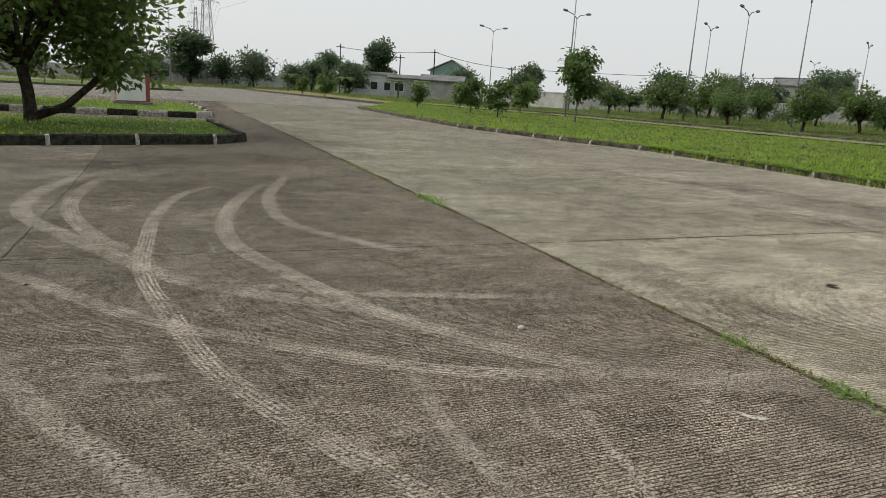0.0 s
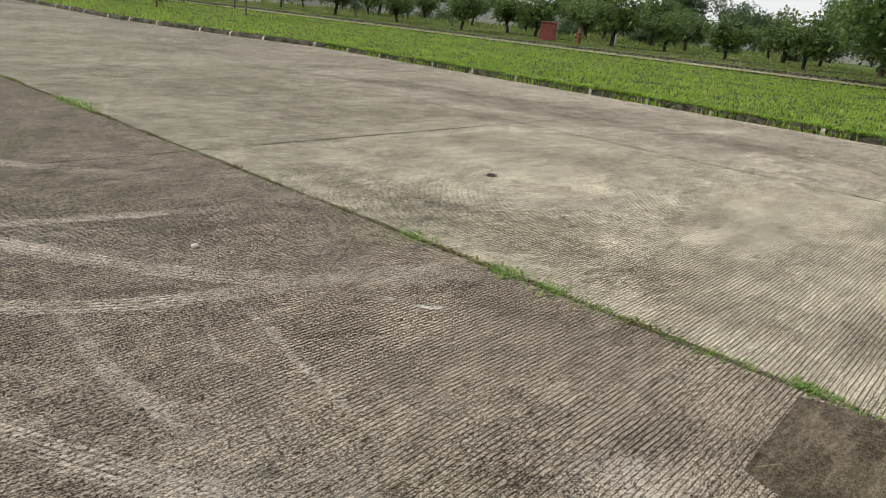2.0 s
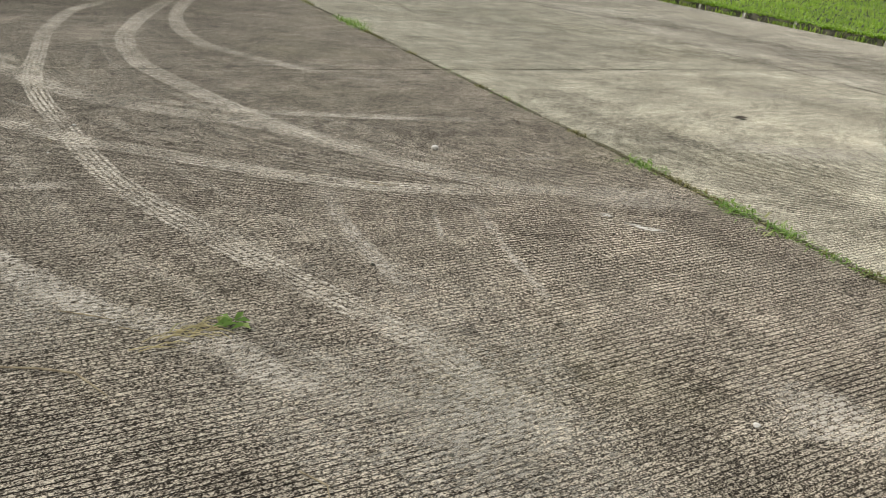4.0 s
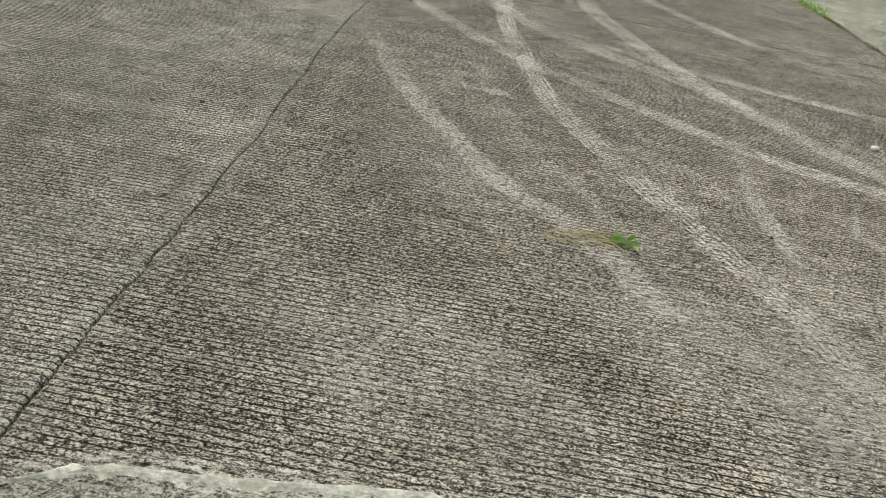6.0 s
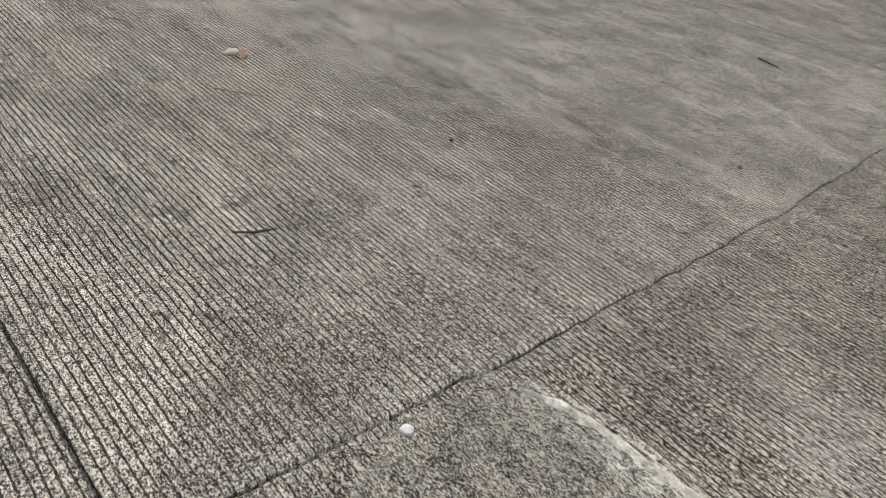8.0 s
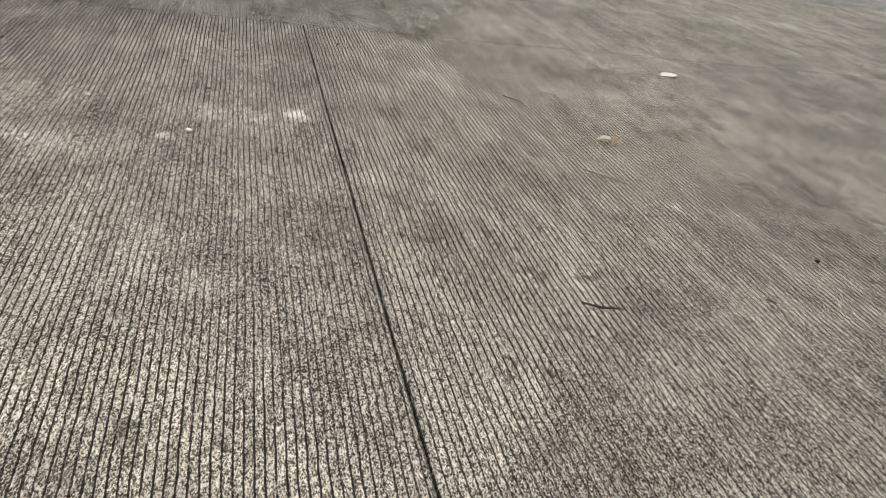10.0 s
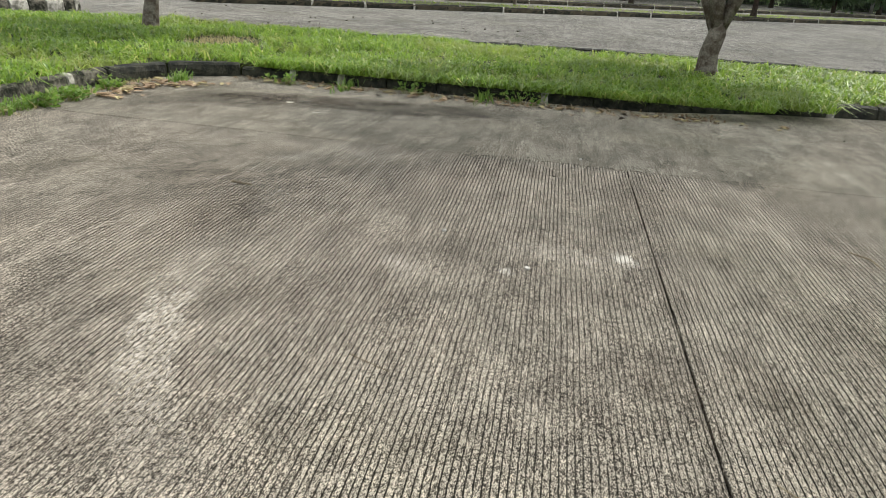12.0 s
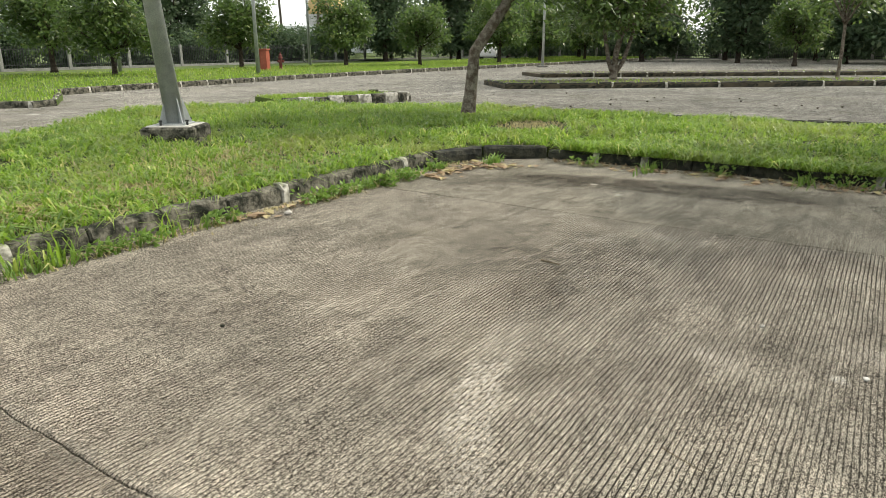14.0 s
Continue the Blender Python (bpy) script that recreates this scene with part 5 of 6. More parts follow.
# ---- marks on the concrete ----
SMEAR_THIN = marking("joint_crumbs", (0.36, 0.335, 0.28), 0.5, 0.46, 0.60, 60.0, ragged=6.0)
SMEAR = marking("cement_smear", (0.50, 0.47, 0.39), 0.8, 0.42, 0.58, 55.0, ragged=9.0)
TRACKS = {
    "a": (0.213, [(0.6, 12.6), (-0.05, 11.3), (-0.36, 10.0), (-0.33, 8.7), (0.11, 7.66), (1.06, 5.9), (1.6, 5.35), (2.3, 4.8), (2.9, 4.0)]),
    "b": (0.197, [(0.35, 11.8), (0.12, 10.2), (0.1, 8.9), (0.45, 7.4), (1.15, 6.0)]),
    "c": (0.197, [(2.6, 11.0), (2.15, 10.05), (1.71, 8.4), (1.63, 7.0), (1.98, 5.73), (2.35, 4.79), (2.8, 4.06), (3.3, 3.52), (4.1, 3.12)]),
    "d": (0.180, [(3.1, 12.2), (2.72, 11.0), (2.34, 9.57), (2.27, 8.05), (2.68, 7.11), (3.3, 6.3), (4.1, 5.7)]),
    "e": (0.156, [(1.9, 10.8), (1.28, 9.82), (0.98, 8.4), (0.9, 7.3), (0.87, 6.1), (1.05, 4.94), (1.29, 3.88), (1.77, 2.83), (2.06, 2.27), (2.17, 2.02), (2.3, 1.4)]),
    "f": (0.164, [(-0.35, 6.6), (0.15, 5.91), (0.88, 4.93), (1.49, 4.4), (2.33, 3.75), (3.1, 3.45), (3.92, 3.27)]),
    "g": (0.210, [(-0.15, 5.2), (0.42, 3.83), (0.69, 3.34), (1.01, 2.82), (1.37, 2.45), (1.62, 2.08), (1.87, 1.81), (2.2, 1.2)]),
    "i": (0.131, [(1.2, 5.85), (1.46, 5.66), (2.2, 5.22), (2.87, 5.05), (3.68, 4.85), (4.3, 4.75)]),
    "j": (0.082, [(3.04, 3.68), (2.9, 3.0), (2.75, 2.28), (2.65, 1.7)]),
    "h": (0.139, [(2.29, 3.95), (2.2, 3.18), (2.22, 2.65), (2.3, 2.1)]),
}
for key, (w, line) in TRACKS.items():
    me = ribbon(line, w, 0.0012 + 0.0002 * "abcdefghijkl".index(key))
    me.materials.append(SCUFF if key in "ghj" else TYRE)
    tagged(new("tyre_track", me), "pale dusty tyre track curving over dark concrete", "tyre track", "tyre tracks")
for k in range(16):
    key = "acefci"[k % 6]
    w, line = TRACKS[key]
    dx, dy = 0.34 * math.sin(k * 2.3) + 0.12, 0.42 * math.cos(k * 1.7)
    me = ribbon([(x + dx + 0.06 * math.sin(k + q), y + dy) for q, (x, y) in enumerate(line[(k % 3):])], 0.04 + 0.03 * (k % 3), 0.0040 + 0.0001 * k)
    me.materials.append(FAINT)
    tagged(new("tyre_track", me), "faint thin tyre line rubbed over dark concrete", "tyre track", "tyre tracks")
DUST_A, DUST_B, DUST_C = [(1.3, 2.4), (1.57, 2.06), (1.92, 1.65), (2.18, 1.3), (2.4, 0.9)], [(0.3, 1.95), (0.54, 1.76), (0.88, 1.52), (1.2, 1.28), (1.5, 1.1)], [(0.4, 3.2), (0.7, 2.9), (1.2, 2.5)]
SCUFFS = [(0.75, DUST_A), (0.8, DUST_B), (0.6, DUST_C), (0.09, [(2.2, 6.85), (2.8, 6.75), (3.6, 6.7)]), (0.10, [(2.4, 5.2), (3.0, 4.95), (3.9, 4.75)]), (0.07, [(3.2, 3.95), (3.7, 3.9), (4.4, 3.85)]), (0.10, [(0.5, 4.5), (0.9, 4.4)]),
          (0.16, [(0.55, 4.05), (1.1, 3.95)]), (0.05, [(2.75, 3.4), (2.55, 2.8)]), (0.5, [(3.6, 3.25), (4.4, 3.0)]), (0.45, [(3.0, 1.5), (3.25, 1.3), (3.45, 1.1)]), (0.3, [(3.9, 1.7), (4.2, 1.5)]),
          (0.30, [(-2.35, -2.32), (-1.85, -2.28), (-1.4, -2.15), (-0.75, -1.85), (-0.1, -1.2)]), (0.12, [(-4.3, -2.5), (-3.85, -1.95)]), (0.3, [(-2.55, -0.95), (-2.35, -0.1)]), (0.3, [(-2.3, -1.45), (-1.9, -1.2)]),
          (0.6, [(-6.35, -4.6), (-6.6, -3.4), (-6.7, -2.0)]), (0.9, [(2.25, 2.6), (2.25, 2.1), (2.2, 1.5), (2.2, 1.0)]), (0.5, [(5.2, 4.2), (6.2, 3.6), (7.4, 3.4)]), (0.35, [(6.5, 5.6), (8.2, 5.2), (9.6, 4.4)]), (0.3, [(9.9, 7.0), (11.5, 5.5), (12.2, 3.5)])]
for k, (w, line) in enumerate(SCUFFS):
    me = ribbon(line, w, 0.0030 + 0.00015 * k)
    me.materials.append(DUST if w > 0.55 else SCUFF)
    tagged(new("scuff_mark", me), "pale scuff rubbed into the concrete", "scuff mark", "scuff marks")
DAMPS = [(0.95, [(-5.0, -5.0), (-5.5, -4.3), (-5.85, -2.9), (-6.1, -1.6), (-6.7, -0.9)]), (0.7, [(-5.6, -4.6), (-5.9, -3.6), (-6.1, -2.4)]), (0.7, [(-2.6, 2.5), (-1.85, 2.18), (-0.9, 2.2), (-0.2, 2.6)]), (0.5, [(-1.5, 2.95), (-0.6, 2.6)]), (0.8, [(-4.1, 0.0), (-3.0, -0.15)]), (0.3, [(-1.75, 0.1), (-1.47, 0.18), (-1.1, 0.32)]),
         (0.34, [(-1.6, -0.3), (-1.26, -0.15), (-0.9, -0.1)]), (0.5, [(-0.45, 0.5), (-0.14, 0.43), (0.0, 0.35)]), (1.2, [(6.3, 8.8), (8.8, 7.6), (11.0, 6.2)]), (1.0, [(8.5, 14.5), (11.6, 9.5), (13.4, 5.0)]), (0.7, [(-3.4, -3.4), (-2.7, -2.6), (-1.6, -2.5)]), (1.0, [(5.05, 6.5), (5.15, 4.5), (5.2, 2.5), (5.3, 0.5), (5.4, -1)]), (2.2, [(10.9, 12), (11.4, 8), (12.2, 4), (13, 0)])]
for k, (w, line) in enumerate([(3.2, [(-4.3, 14.6), (0, 13.4), (4.3, 14.8)]), (2.6, [(-4.3, 10.8), (0.5, 10.2), (4.3, 11.2)]), (2.2, [(-4.0, 7.6), (-1.5, 8.0), (0.5, 7.6)])]):
    me = ribbon(line, w, 0.0006 + 0.0002 * k)
    me.materials.append(DAMP)
    tagged(new("dirt_stain", me), "broad dark dirt film on the concrete", "stain", "dirt stains")
for k, (w, line) in enumerate(DAMPS):
    me = ribbon(line, w, 0.0056 + 0.00015 * k)
    me.materials.append(WET if k < 2 else DAMP)
    tagged(new("dirt_stain", me), "dark dirt film dried on the concrete", "stain", "dirt stains")
for w, line in ((0.07, [(3.58, 2.98), (3.66, 2.94)]), (0.06, [(3.66, 2.86), (3.72, 2.75), (3.83, 2.68)]), (0.16, [(-2.6, -0.3), (-2.4, -0.2)]), (0.1, [(-2.2, -0.85), (-2.1, -0.8)])):
    me = ribbon(line, w, 0.0035, 0.02)
    me.materials.append(CHALK)
    tagged(new("paint_spot", me), "small remains of white paint on concrete", "paint mark", "paint marks")
for w, line in ((0.12, [(-6.0, -18.5), (-6.7, -15.1)]), (0.14, [(-14.4, -12.2), (-19.6, -12.9)]), (0.12, [(-13.2, -7.6), (-15.0, -7.4), (-16.0, -8.4), (-14.8, -9.6), (-13.2, -9.4)])):
    me = ribbon(line, w, 0.003)
    me.materials.append(LINEP if len(line) == 2 else LINE_WORN)
    tagged(new("road_marking", me), "worn white painted line on the road", "road marking", "road markings")

# smooth repair by the joint, edged with a pale cement ridge
b = Build()
edge = [(0.02, 0.62), (0.05, 0.86), (0.12, 0.97), (0.31, 1.04), (0.55, 1.06), (0.95, 1.12), (1.25, 1.02), (1.5, 0.75), (1.5, 0.2), (0.9, 0.05), (0.25, 0.12)]
b.face([(x, y, 0.0045) for x, y in edge])
for (x0, y0), (x1, y1) in zip(edge, edge[1:] + edge[:1]):
    b.face([(x0, y0, 0.0), (x1, y1, 0.0), (x1, y1, 0.0045), (x0, y0, 0.0045)])
tagged(part("repair_patch", b, CON_REPAIR), "smooth dark cement repair beside the joint", "patch")
rb = Build()
line = [(0.10, 0.955), (0.2, 1.01), (0.31, 1.035), (0.43, 1.045), (0.55, 1.06), (0.75, 1.095), (0.95, 1.125), (1.1, 1.10)]
rnd = random.Random(8)
fine = []
for (x0, y0), (x1, y1) in zip(line[:-1], line[1:]):
    for k in range(8):
        fine.append((x0 + (x1 - x0) * k / 8, y0 + (y1 - y0) * k / 8))
wob = [0.013 + 0.012 * noise.noise((k * 0.35, 2.0, 5.0)) for k in range(len(fine))]
rows = []
for k, (x, y) in enumerate(fine):
    taper = min(1, k / 6, (len(fine) - k) / 8)
    w = wob[k] * (0.35 + 0.65 * taper)
    rows.append([(x, y + w * 1.1, 0.001), (x, y + w * 0.4, 0.006 + 0.006 * taper), (x, y, 0.012 + 0.005 * noise.noise((k * 0.9, 9, 1))), (x, y - w * 0.6, 0.009 + 0.004 * noise.noise((k * 1.7, 4, 1))), (x, y - w * (1.3 + 0.8 * noise.noise((k * 0.8, 1, 1))), 0.0040)])
for r0, r1 in zip(rows[:-1], rows[1:]):
    for i in range(4):
        rb.face([r0[i], r1[i], r1[i + 1], r0[i + 1]])
me = ribbon([(0.06, 0.90), (0.2, 0.965), (0.43, 1.0), (0.75, 1.045), (1.05, 1.07)], 0.13, 0.0052, 0.03)
me.materials.append(SMEAR)
tagged(new("cement_smear", me), "pale cement smeared inside the repair edge", "cement")
me = ribbon([(-0.05, 0.82), (0.1, 0.97), (0.31, 1.06), (0.55, 1.08), (0.95, 1.15)], 0.09, 0.0050, 0.03)
me.materials.append(SMEAR)
tagged(new("cement_smear", me), "pale cement smeared along the repair edge", "cement")
tagged(part("cement_ridge", rb, CEMENT), "pale ridge of spilled cement on the concrete", "cement")
b = Build()
quad = [(3.62, 1.06), (4.40, 1.08), (4.47, 0.88), (4.46, -0.4), (3.5, -0.4), (3.45, 0.6)]
b.face([(x, y, 0.0045) for x, y in quad])
tagged(part("dark_patch", b, CON_PATCH), "smooth dark cement patch by the grassy joint", "patch")


# ---- weeds in the joint and along the kerbs ----
def tuft(at, n, spread, height, label, mat=WEED, name="weed", width=0.009, lean=1.4):
    rng = np.random.default_rng(int(abs(at[0] * 1000 + at[1] * 77)) + n)
    xy = np.column_stack([rng.normal(0, spread[0], n), rng.normal(0, spread[1], n)])
    ob = new(name, blades(name, xy, -0.01, height, width, mat, rng, lean, False))
    ob.location = (at[0], at[1], at[2] if len(at) > 2 else 0.0)
    return tagged(ob, label, "weed", kind="stuff")


for x, y, n, sx, sy, h in ((4.5, 9.4, 130, 0.07, 0.22, 0.09), (4.5, 9.0, 60, 0.05, 0.2, 0.06), (4.5, 3.62, 110, 0.05, 0.08, 0.05), (4.5, 2.83, 130, 0.05, 0.07, 0.05), (4.5, 2.5, 110, 0.05, 0.06, 0.045), (4.5, 2.14, 90, 0.03, 0.12, 0.03), (4.5, 1.80, 40, 0.02, 0.08, 0.025),
                           (4.5, 1.52, 110, 0.025, 0.12, 0.03), (4.52, 1.08, 120, 0.03, 0.06, 0.04), (4.5, 0.86, 30, 0.02, 0.04, 0.03), (4.5, 13.2, 90, 0.06, 0.4, 0.06), (4.5, 11.6, 50, 0.05, 0.3, 0.05), (4.5, 5.4, 40, 0.03, 0.2, 0.025), (4.5, 6.5, 30, 0.03, 0.2, 0.025)):
    tuft((x, y), int(n * 0.9), (sx, sy), h, "green weeds growing in the concrete joint", lean=2.6)
JOINT_GRASS = leafy("joint_grass", (0.09, 0.085, 0.03), (0.17, 0.155, 0.06), (0.30, 0.28, 0.11), 0.8, 0.2)
jrng = np.random.default_rng(3)
jy = jrng.uniform(0.5, 22, 6500)
jy = jy[np.array([noise.noise((0.0, y * 1.1, 4.0)) + 0.35 * noise.noise((3.0, y * 4.0, 4.0)) for y in jy]) > 0.08]
moss = np.column_stack([4.5 + jrng.normal(0, 0.02, len(jy)), jy])
tagged(new("joint_moss", blades("joint_moss", moss, -0.012, 0.034, 0.012, JOINT_GRASS, jrng, 2.2, False)), "thin dry moss and straw in the joint", "moss", kind="stuff")
me = ribbon([(4.5 + 0.006 * math.sin(k * 1.7), 0.2 + k * 0.5) for k in range(60)], 0.085, 0.0012, 0.06)
me.materials.append(JOINT_MOSS)
tagged(new("joint_dirt", me), "dark soil and moss packed into the joint", "soil", kind="stuff")
for line in ([(4.6, 6.63), (6.2, 6.61), (7.8, 6.6), (9.7, 6.6)], [(9.8, -4), (9.83, 0), (9.8, 5), (9.78, 12), (9.8, 20)]):
    me = ribbon(line, 0.05, 0.0012, 0.06)
    me.materials.append(JOINT_DIRT)
    tagged(new("joint_dirt", me), "dark dirt packed into the slab joint", "soil", kind="stuff")
for x, w, z, m in ((0.035, 0.09, 0.0014, SMEAR_THIN), (-0.03, 0.07, 0.0016, SMEAR_THIN)):
    me = ribbon([(x + 0.012 * math.sin(k * 1.9) + 0.008 * math.sin(k * 4.3) - 0.18 * math.exp(-((k * 0.3 - 10.4) / (2.3 if k < 35 else 4.6)) ** 2), -5.2 + k * 0.3) for k in range(64)], w, z, 0.06)
    me.materials.append(m)
    tagged(new("joint_dirt", me), "crumbled edge and dirt along the long joint", "soil", kind="stuff")
hang = np.random.default_rng(19)
for nm, n, xa, xb, ya, yb, hh in (("grass_overhang_side", 3600, -7.16, -6.97, -4.4, 1.5, 0.2), ("grass_overhang_flare", 700, -7.85, -7.3, 1.4, 2.2, 0.2), ("grass_overhang_long", 700, -5.6, 1.5, -5.66, -5.56, 0.17)):
    xy = np.column_stack([hang.uniform(xa, xb, n), hang.uniform(ya, yb, n)])
    tagged(new(nm, blades(nm, xy, 0.13, hh, 0.014, GRASS, hang, 2.8)), "long grass hanging over the kerb", "grass", kind="stuff")
xy = np.column_stack([15.43 + np.abs(hang.normal(0, 0.06, 6000)), hang.uniform(-10, 20, 6000)])
tagged(new("grass_overhang_east", blades("grass_overhang_east", xy, 0.10, 0.17, 0.024, GRASS_R, hang, 2.4)), "grass growing over the long kerb", "grass", kind="stuff")
for x, y, n in ((-4.35, -5.3, 90), (-3.9, -5.28, 50), (-4.9, -5.33, 70), (-1.5, -5.3, 60), (-1.05, -5.3, 60), (-2.3, -5.32, 30), (-0.6, -5.3, 40), (-5.6, -5.35, 50), (-6.3, -5.0, 80), (-6.8, -3.2, 60), (-6.85, -1.6, 70)):
    tuft((x, y), n, (0.13, 0.05), 0.13, "leafy green weeds at the foot of the kerb", WEED, "weed", 0.016)
def leafy_weed(at, spread, count, leaf, label):
    """A low cushion of broad leaves on short stalks."""
    rng = np.random.default_rng(int(abs(at[0] * 331 + at[1] * 97)))
    n = 14
    centres = np.column_stack([rng.normal(0, spread[0], n), rng.normal(0, spread[1], n), rng.uniform(0.02, 0.10, n)])
    root = thing("leafy_weed", (at[0], at[1], 0.0), label, "weed", "leafy weeds")
    ob = new("foliage", leaves_mesh("foliage", centres, 0.05, count, leaf, WEED, rng, droop=-0.3, wide=0.7))
    ob.parent = root
    b = Build()
    for x, y, z in centres:
        b.tube([(x * 0.5, y * 0.5, -0.01), (x * 0.8, y * 0.8, z * 0.7), (x, y, z)], [0.004, 0.003, 0.002], 4)
    tagged(part("stalk", b, STRAW, root), kind="stuff")
    return root


for x, y, sx, sy, n in ((-4.72, -5.22, 0.16, 0.07, 260), (-4.45, -5.2, 0.1, 0.06, 140), (-3.72, -5.24, 0.13, 0.06, 200), (-3.45, -5.28, 0.08, 0.04, 90), (-5.5, -5.3, 0.1, 0.04, 80), (-1.75, -5.3, 0.16, 0.05, 140), (-2.5, -5.3, 0.1, 0.04, 90), (-6.7, -3.9, 0.05, 0.1, 80), (-6.85, -2.5, 0.04, 0.1, 70), (-6.88, -1.2, 0.05, 0.14, 90)):
    leafy_weed((x, y), (sx, sy), n, 0.05, "low broad-leaved green weed at the kerb foot")
for x, n in ((-1.15, 26), (-0.95, 18), (-0.45, 20), (-2.0, 12)):
    tuft((x, -5.33), n, (0.07, 0.03), 0.24, "long arching grass tuft before the kerb", GRASS, "grass_tuft", 0.016, 1.3)
for k in range(26):
    y = -8 + k * 1.15
    tuft((15.36, y + 0.3 * math.sin(k * 2.1)), 40, (0.04, 0.25), 0.14, "grass hanging over the long kerb", GRASS_R, "grass_tuft", 0.02)

# uprooted plant lying on the concrete
plant = thing("uprooted_plant", (1.42, 2.45, 0.0), "wilted uprooted weed lying on the concrete", "weed", rz=8)
prng = np.random.default_rng(6)
b = Build()
for k in range(34):
    x, y = prng.normal(-0.07, 0.07), prng.normal(0, 0.022)
    a = prng.normal(0, 0.5)
    L = prng.uniform(0.05, 0.12)
    b.tube([(x, y, 0.006), (x + L * 0.5 * math.cos(a), y + L * 0.5 * math.sin(a), 0.018), (x + L * math.cos(a), y + L * math.sin(a), 0.006)], [0.002, 0.002, 0.001], 4)
part("straw", b, STRAW, plant, "dry yellow stalks")
b = Build()
for k in range(13):
    x, y, a = prng.uniform(0.02, 0.13), prng.normal(0, 0.02), prng.normal(0, 0.7)
    L, w = prng.uniform(0.04, 0.075), 0.011
    c, s = math.cos(a), math.sin(a)
    b.face([(x, y, 0.008), (x + c * L * 0.5 - s * w, y + s * L * 0.5 + c * w, 0.022), (x + c * L, y + s * L, 0.010), (x + c * L * 0.5 + s * w, y + s * L * 0.5 - c * w, 0.016)])
part("leaf", b, WEED, plant, "fresh green leaves")


# ---- litter ----
def twig(points, r, mat, label):
    b = Build()
    pts = [Vector((x, y, r + 0.003 + (0.006 if 0 < k < len(points) - 1 else 0))) for k, (x, y) in enumerate(points)]
    b.tube(pts, [r * 0.7] + [r] * (len(pts) - 2) + [r * 0.5] if len(pts) > 2 else [r, r * 0.6], 6)
    return tagged(part("twig", b, mat), label, "twig", "twigs")


twig([(-3.05, 1.0), (-2.95, 1.08), (-2.83, 1.1)], 0.005, TWIG, "pale bent straw on the concrete")
twig([(-0.88, 0.64), (-0.84, 0.70), (-0.84, 0.78)], 0.005, TWIG_DARK, "thin dark twig on the concrete")
twig([(0.82, 2.42), (0.92, 2.37), (1.02, 2.31), (1.10, 2.17)], 0.004, TWIG, "bent pale dry stalk on the concrete")
twig([(0.98, 2.72), (1.07, 2.65), (1.15, 2.60)], 0.003, TWIG, "thin pale dry stalk on the concrete")
twig([(1.16, 2.55), (1.24, 2.49)], 0.0025, TWIG, "thin pale dry stalk on the concrete")
twig([(-2.0, 1.10), (-1.9, 1.19), (-1.84, 1.27)], 0.004, TWIG, "pale bent twig on the concrete")
twig([(-3.0, -2.68), (-2.97, -2.53)], 0.007, TWIG, "pale stick lying on the concrete")
twig([(-0.86, 0.11), (-0.81, 0.15), (-0.80, 0.2)], 0.003, TWIG, "pale forked twig on the concrete")
twig([(3.66, 1.04), (3.78, 0.97)], 0.003, TWIG, "short pale twig on the concrete")
twig([(1.53, 1.68), (1.58, 1.6), (1.57, 1.54)], 0.003, TWIG, "curled straw on the concrete")
twig([(-1.2, -1.3), (-1.12, -1.12)], 0.0025, TWIG, "thin straw on the concrete")
twig([(0.95, 4.75), (0.98, 4.65)], 0.004, TWIG, "pale straw on the concrete")
twig([(2.5, 3.72), (2.56, 3.62), (2.66, 3.62)], 0.003, TWIG, "pale bent straw on the concrete")
twig([(-1.47, 5.3), (-1.27, 5.24)], 0.008, TWIG_DARK, "short dark stick on the concrete")


def leaf_litter(at, size, rz, label, mat=DRY, curl=0.4):
    b = Build()
    L, w = size, size * 0.34
    for s in (1, -1):
        b.face([(-L / 2, 0, 0.004), (-L * 0.15, s * w * 0.9, 0.004 + curl * w), (L * 0.2, s * w * 0.8, 0.004 + curl * w * 1.1), (L / 2, 0, 0.008 + curl * w * 0.5), (0, 0, 0.006)][::s])
    ob = part("fallen_leaf", b, mat)
    ob.matrix_basis = pose(at[0], at[1], at[2] if len(at) > 2 else 0.0, 0, 0, rz)
    return tagged(ob, label, "leaf", "fallen leaves")


leaf_litter((-2.39, 1.39), 0.10, 60, "curled dry pale leaf on the concrete", PALE_LEAF, 0.7)
leaf_litter((-2.36, 1.44), 0.09, 130, "curled brown dry leaf on the concrete", DRY, 0.9)
leaf_litter((-3.85, 2.57), 0.17, 100, "long pale dry leaf on the concrete", PALE_LEAF, 0.15)
leaf_litter((6.52, 4.56), 0.13, -20, "dark dry leaf on the pale concrete", BARK_DARK, 0.3)
leaf_litter((-5.67, -3.41), 0.14, 20, "pale dry leaf in the gutter", PALE_LEAF, 0.2)
leaf_litter((-5.3, -3.0), 0.10, 120, "pale dry leaf in the gutter", PALE_LEAF, 0.2)
leaf_litter((-7.0, 3.0), 0.16, 95, "pale dry leaf near the kerb", STRAW, 0.2)
leaf_litter((0.15, 0.37), 0.045, 35, "reddish dry leaf by the joint", DRY, 0.3)
for k in range(90):
    leaf_litter((-6.88 + abs(prng.normal(0, 0.16)), prng.uniform(-4.0, 1.6), prng.uniform(0, 0.01)), prng.uniform(0.05, 0.11), prng.uniform(0, 360), "dry leaf in the litter along the kerb", [DRY, STRAW, DRY, BARK_DARK][k % 4], prng.uniform(0.1, 0.7))
lrng = random.Random(44)
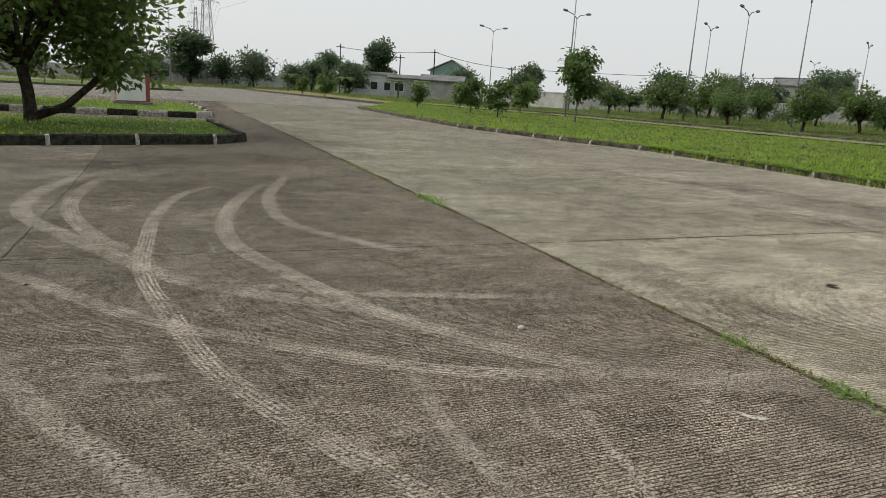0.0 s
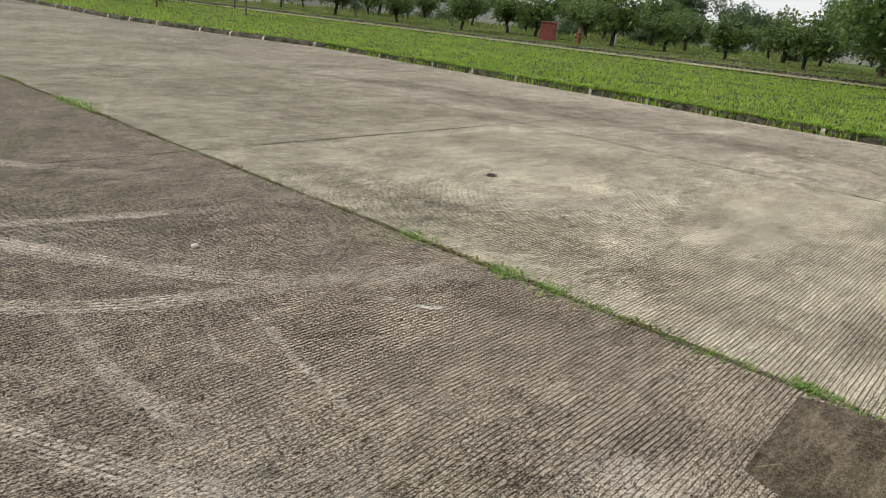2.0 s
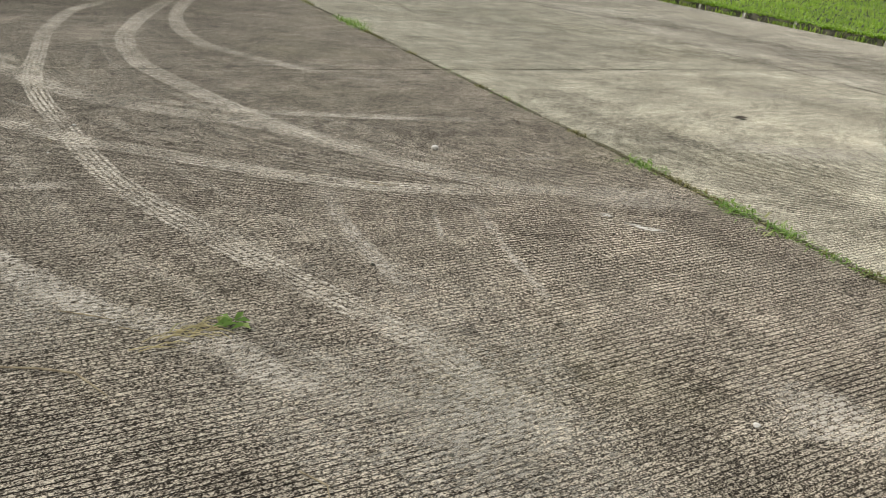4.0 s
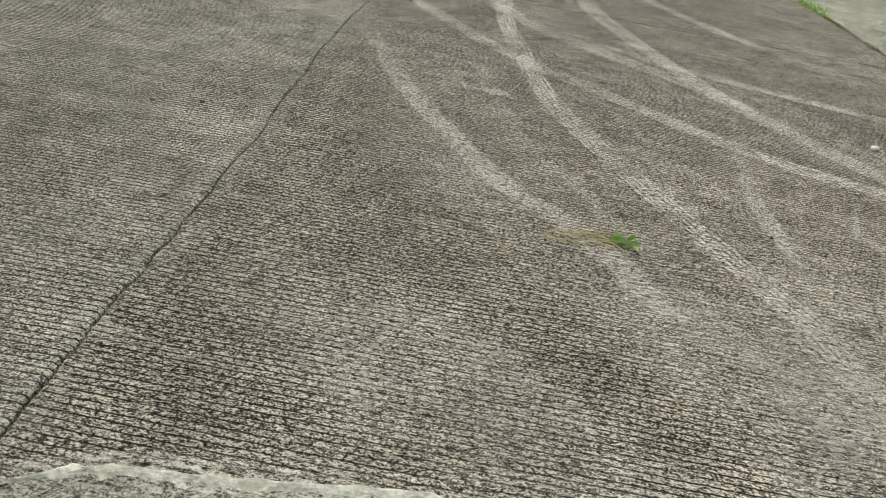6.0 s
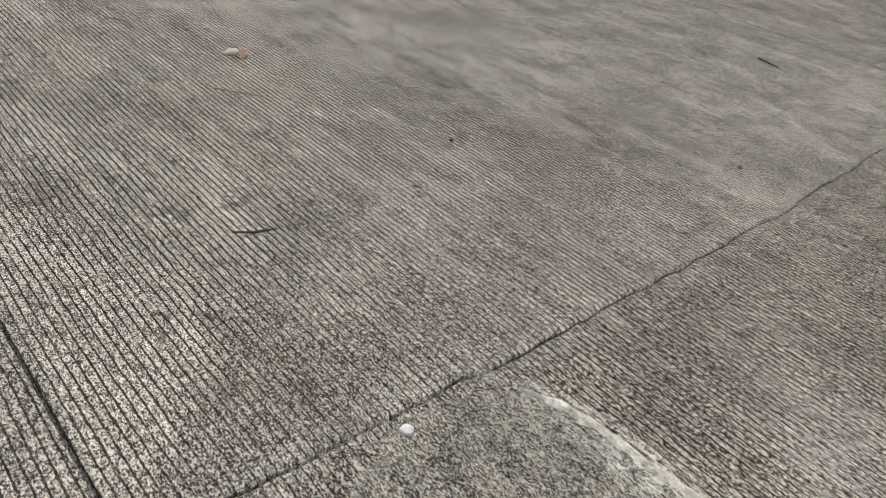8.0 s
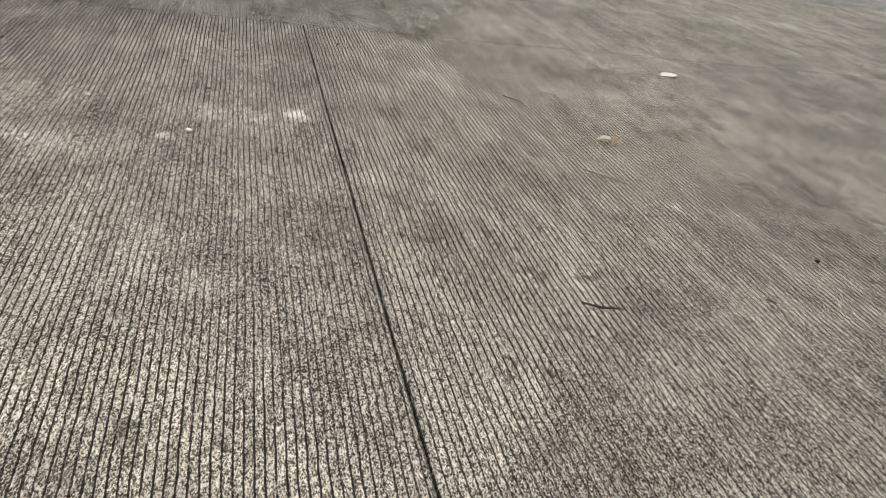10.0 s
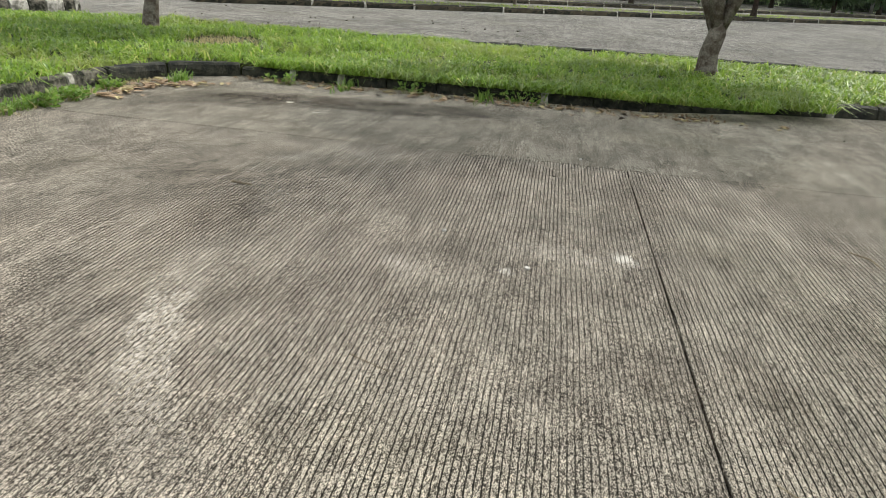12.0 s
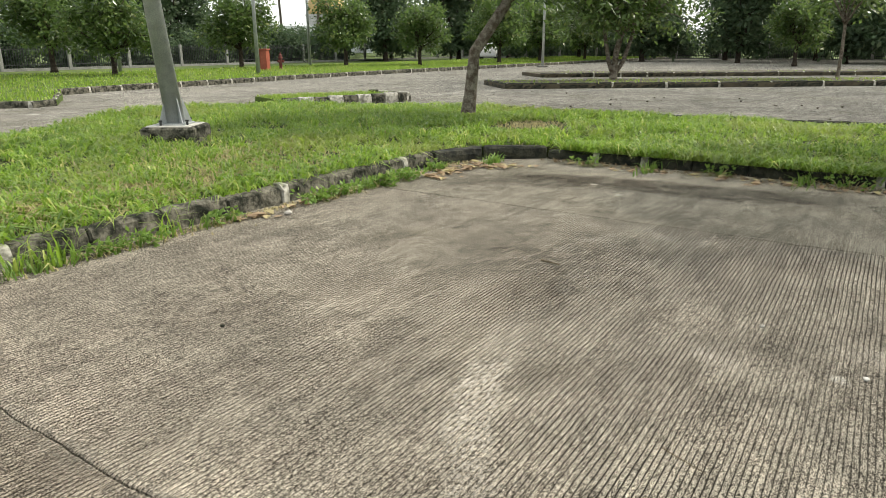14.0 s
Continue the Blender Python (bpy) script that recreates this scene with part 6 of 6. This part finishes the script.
for k in range(190):
    t = lrng.random() if k < 120 else 2.0
    if t > 1:
        x = lrng.uniform(-6.25, -5.0)
        y = -5.15 + abs(lrng.gauss(0, 0.14)) + max(0.0, -5.75 - x) * 0.8
    elif t < 0.45:
        x, y = lrng.uniform(-6.6, -5.4), -5.25 + abs(lrng.gauss(0, 0.16))
        x, y = (x, y) if x > -6.2 else (x + 0.3, y + 0.35)
    elif t < 0.7:
        x, y = lrng.uniform(-4.2, -2.6), -5.33 + abs(lrng.gauss(0, 0.1))
    else:
        x, y = -6.78 + abs(lrng.gauss(0, 0.14)), lrng.uniform(-4.4, 0.6)
    leaf_litter((x, y, lrng.uniform(0, 0.015)), lrng.uniform(0.06, 0.13), lrng.uniform(0, 360), "dry brown leaf gathered along the kerb", lrng.choice([DRY, DRY, STRAW]), lrng.uniform(0.2, 0.8))
xy = np.column_stack([jrng.uniform(-7.2, -6.75, 700) + 0.0, jrng.uniform(-4.6, 1.0, 700)])
tagged(new("leaf_crumbs", blades("leaf_crumbs", xy, 0.0, 0.03, 0.02, DRY, jrng, 1.8, False)), "crumbled dry leaves along the kerb", "leaf litter", kind="stuff")
xy = np.column_stack([jrng.uniform(-6.4, -0.8, 900), -5.4 + np.abs(jrng.normal(0, 0.09, 900))])
tagged(new("straw_crumbs", blades("straw_crumbs", xy, 0.0, 0.035, 0.012, STRAW, jrng, 1.9, False)), "straw and crumbled leaves along the kerb", "leaf litter", kind="stuff")


def pebble(at, size, label, mat=STONE):
    r = random.Random(int(abs(at[0]) * 991 + abs(at[1]) * 37))
    bm = bmesh.new()
    bmesh.ops.create_icosphere(bm, subdivisions=2, radius=size / 2)
    for v in bm.verts:
        v.co *= 1 + 0.25 * noise.noise(v.co * (2.2 / size) + Vector((at[0], at[1], 0)))
        v.co.z *= 0.6
    me = bpy.data.meshes.new("pebble")
    bm.to_mesh(me)
    bm.free()
    me.materials.append(mat)
    ob = new("pebble", me)
    ob.matrix_basis = pose(at[0], at[1], size * 0.24, 0, 0, r.uniform(0, 360))
    return tagged(ob, label, "pebble", "pebbles")


pebble((3.19, 4.2), 0.05, "pale broken stone on dark concrete")
pebble((0.055, 0.612), 0.034, "pale cream pebble beside the joint")
pebble((-2.6, -1.22), 0.03, "small white pebble on the concrete")
pebble((-2.22, -0.73), 0.03, "small white pebble on the concrete")
pebble((-3.0, -5.1), 0.07, "pale pebble near the kerb")
prnd = random.Random(12)
for k in range(44):
    pebble((prnd.uniform(-6.5, 4.2), prnd.uniform(-4.5, 6.0)), prnd.uniform(0.01, 0.024), "tiny stone chip on the concrete", prnd.choice([STONE, KERB_GREY, KERB_BLACK]))
for k in range(30):
    pebble((prnd.uniform(-19, -12.8), prnd.uniform(-12, -1)), prnd.uniform(0.03, 0.07), "dark clod lying on the far road", SOIL)
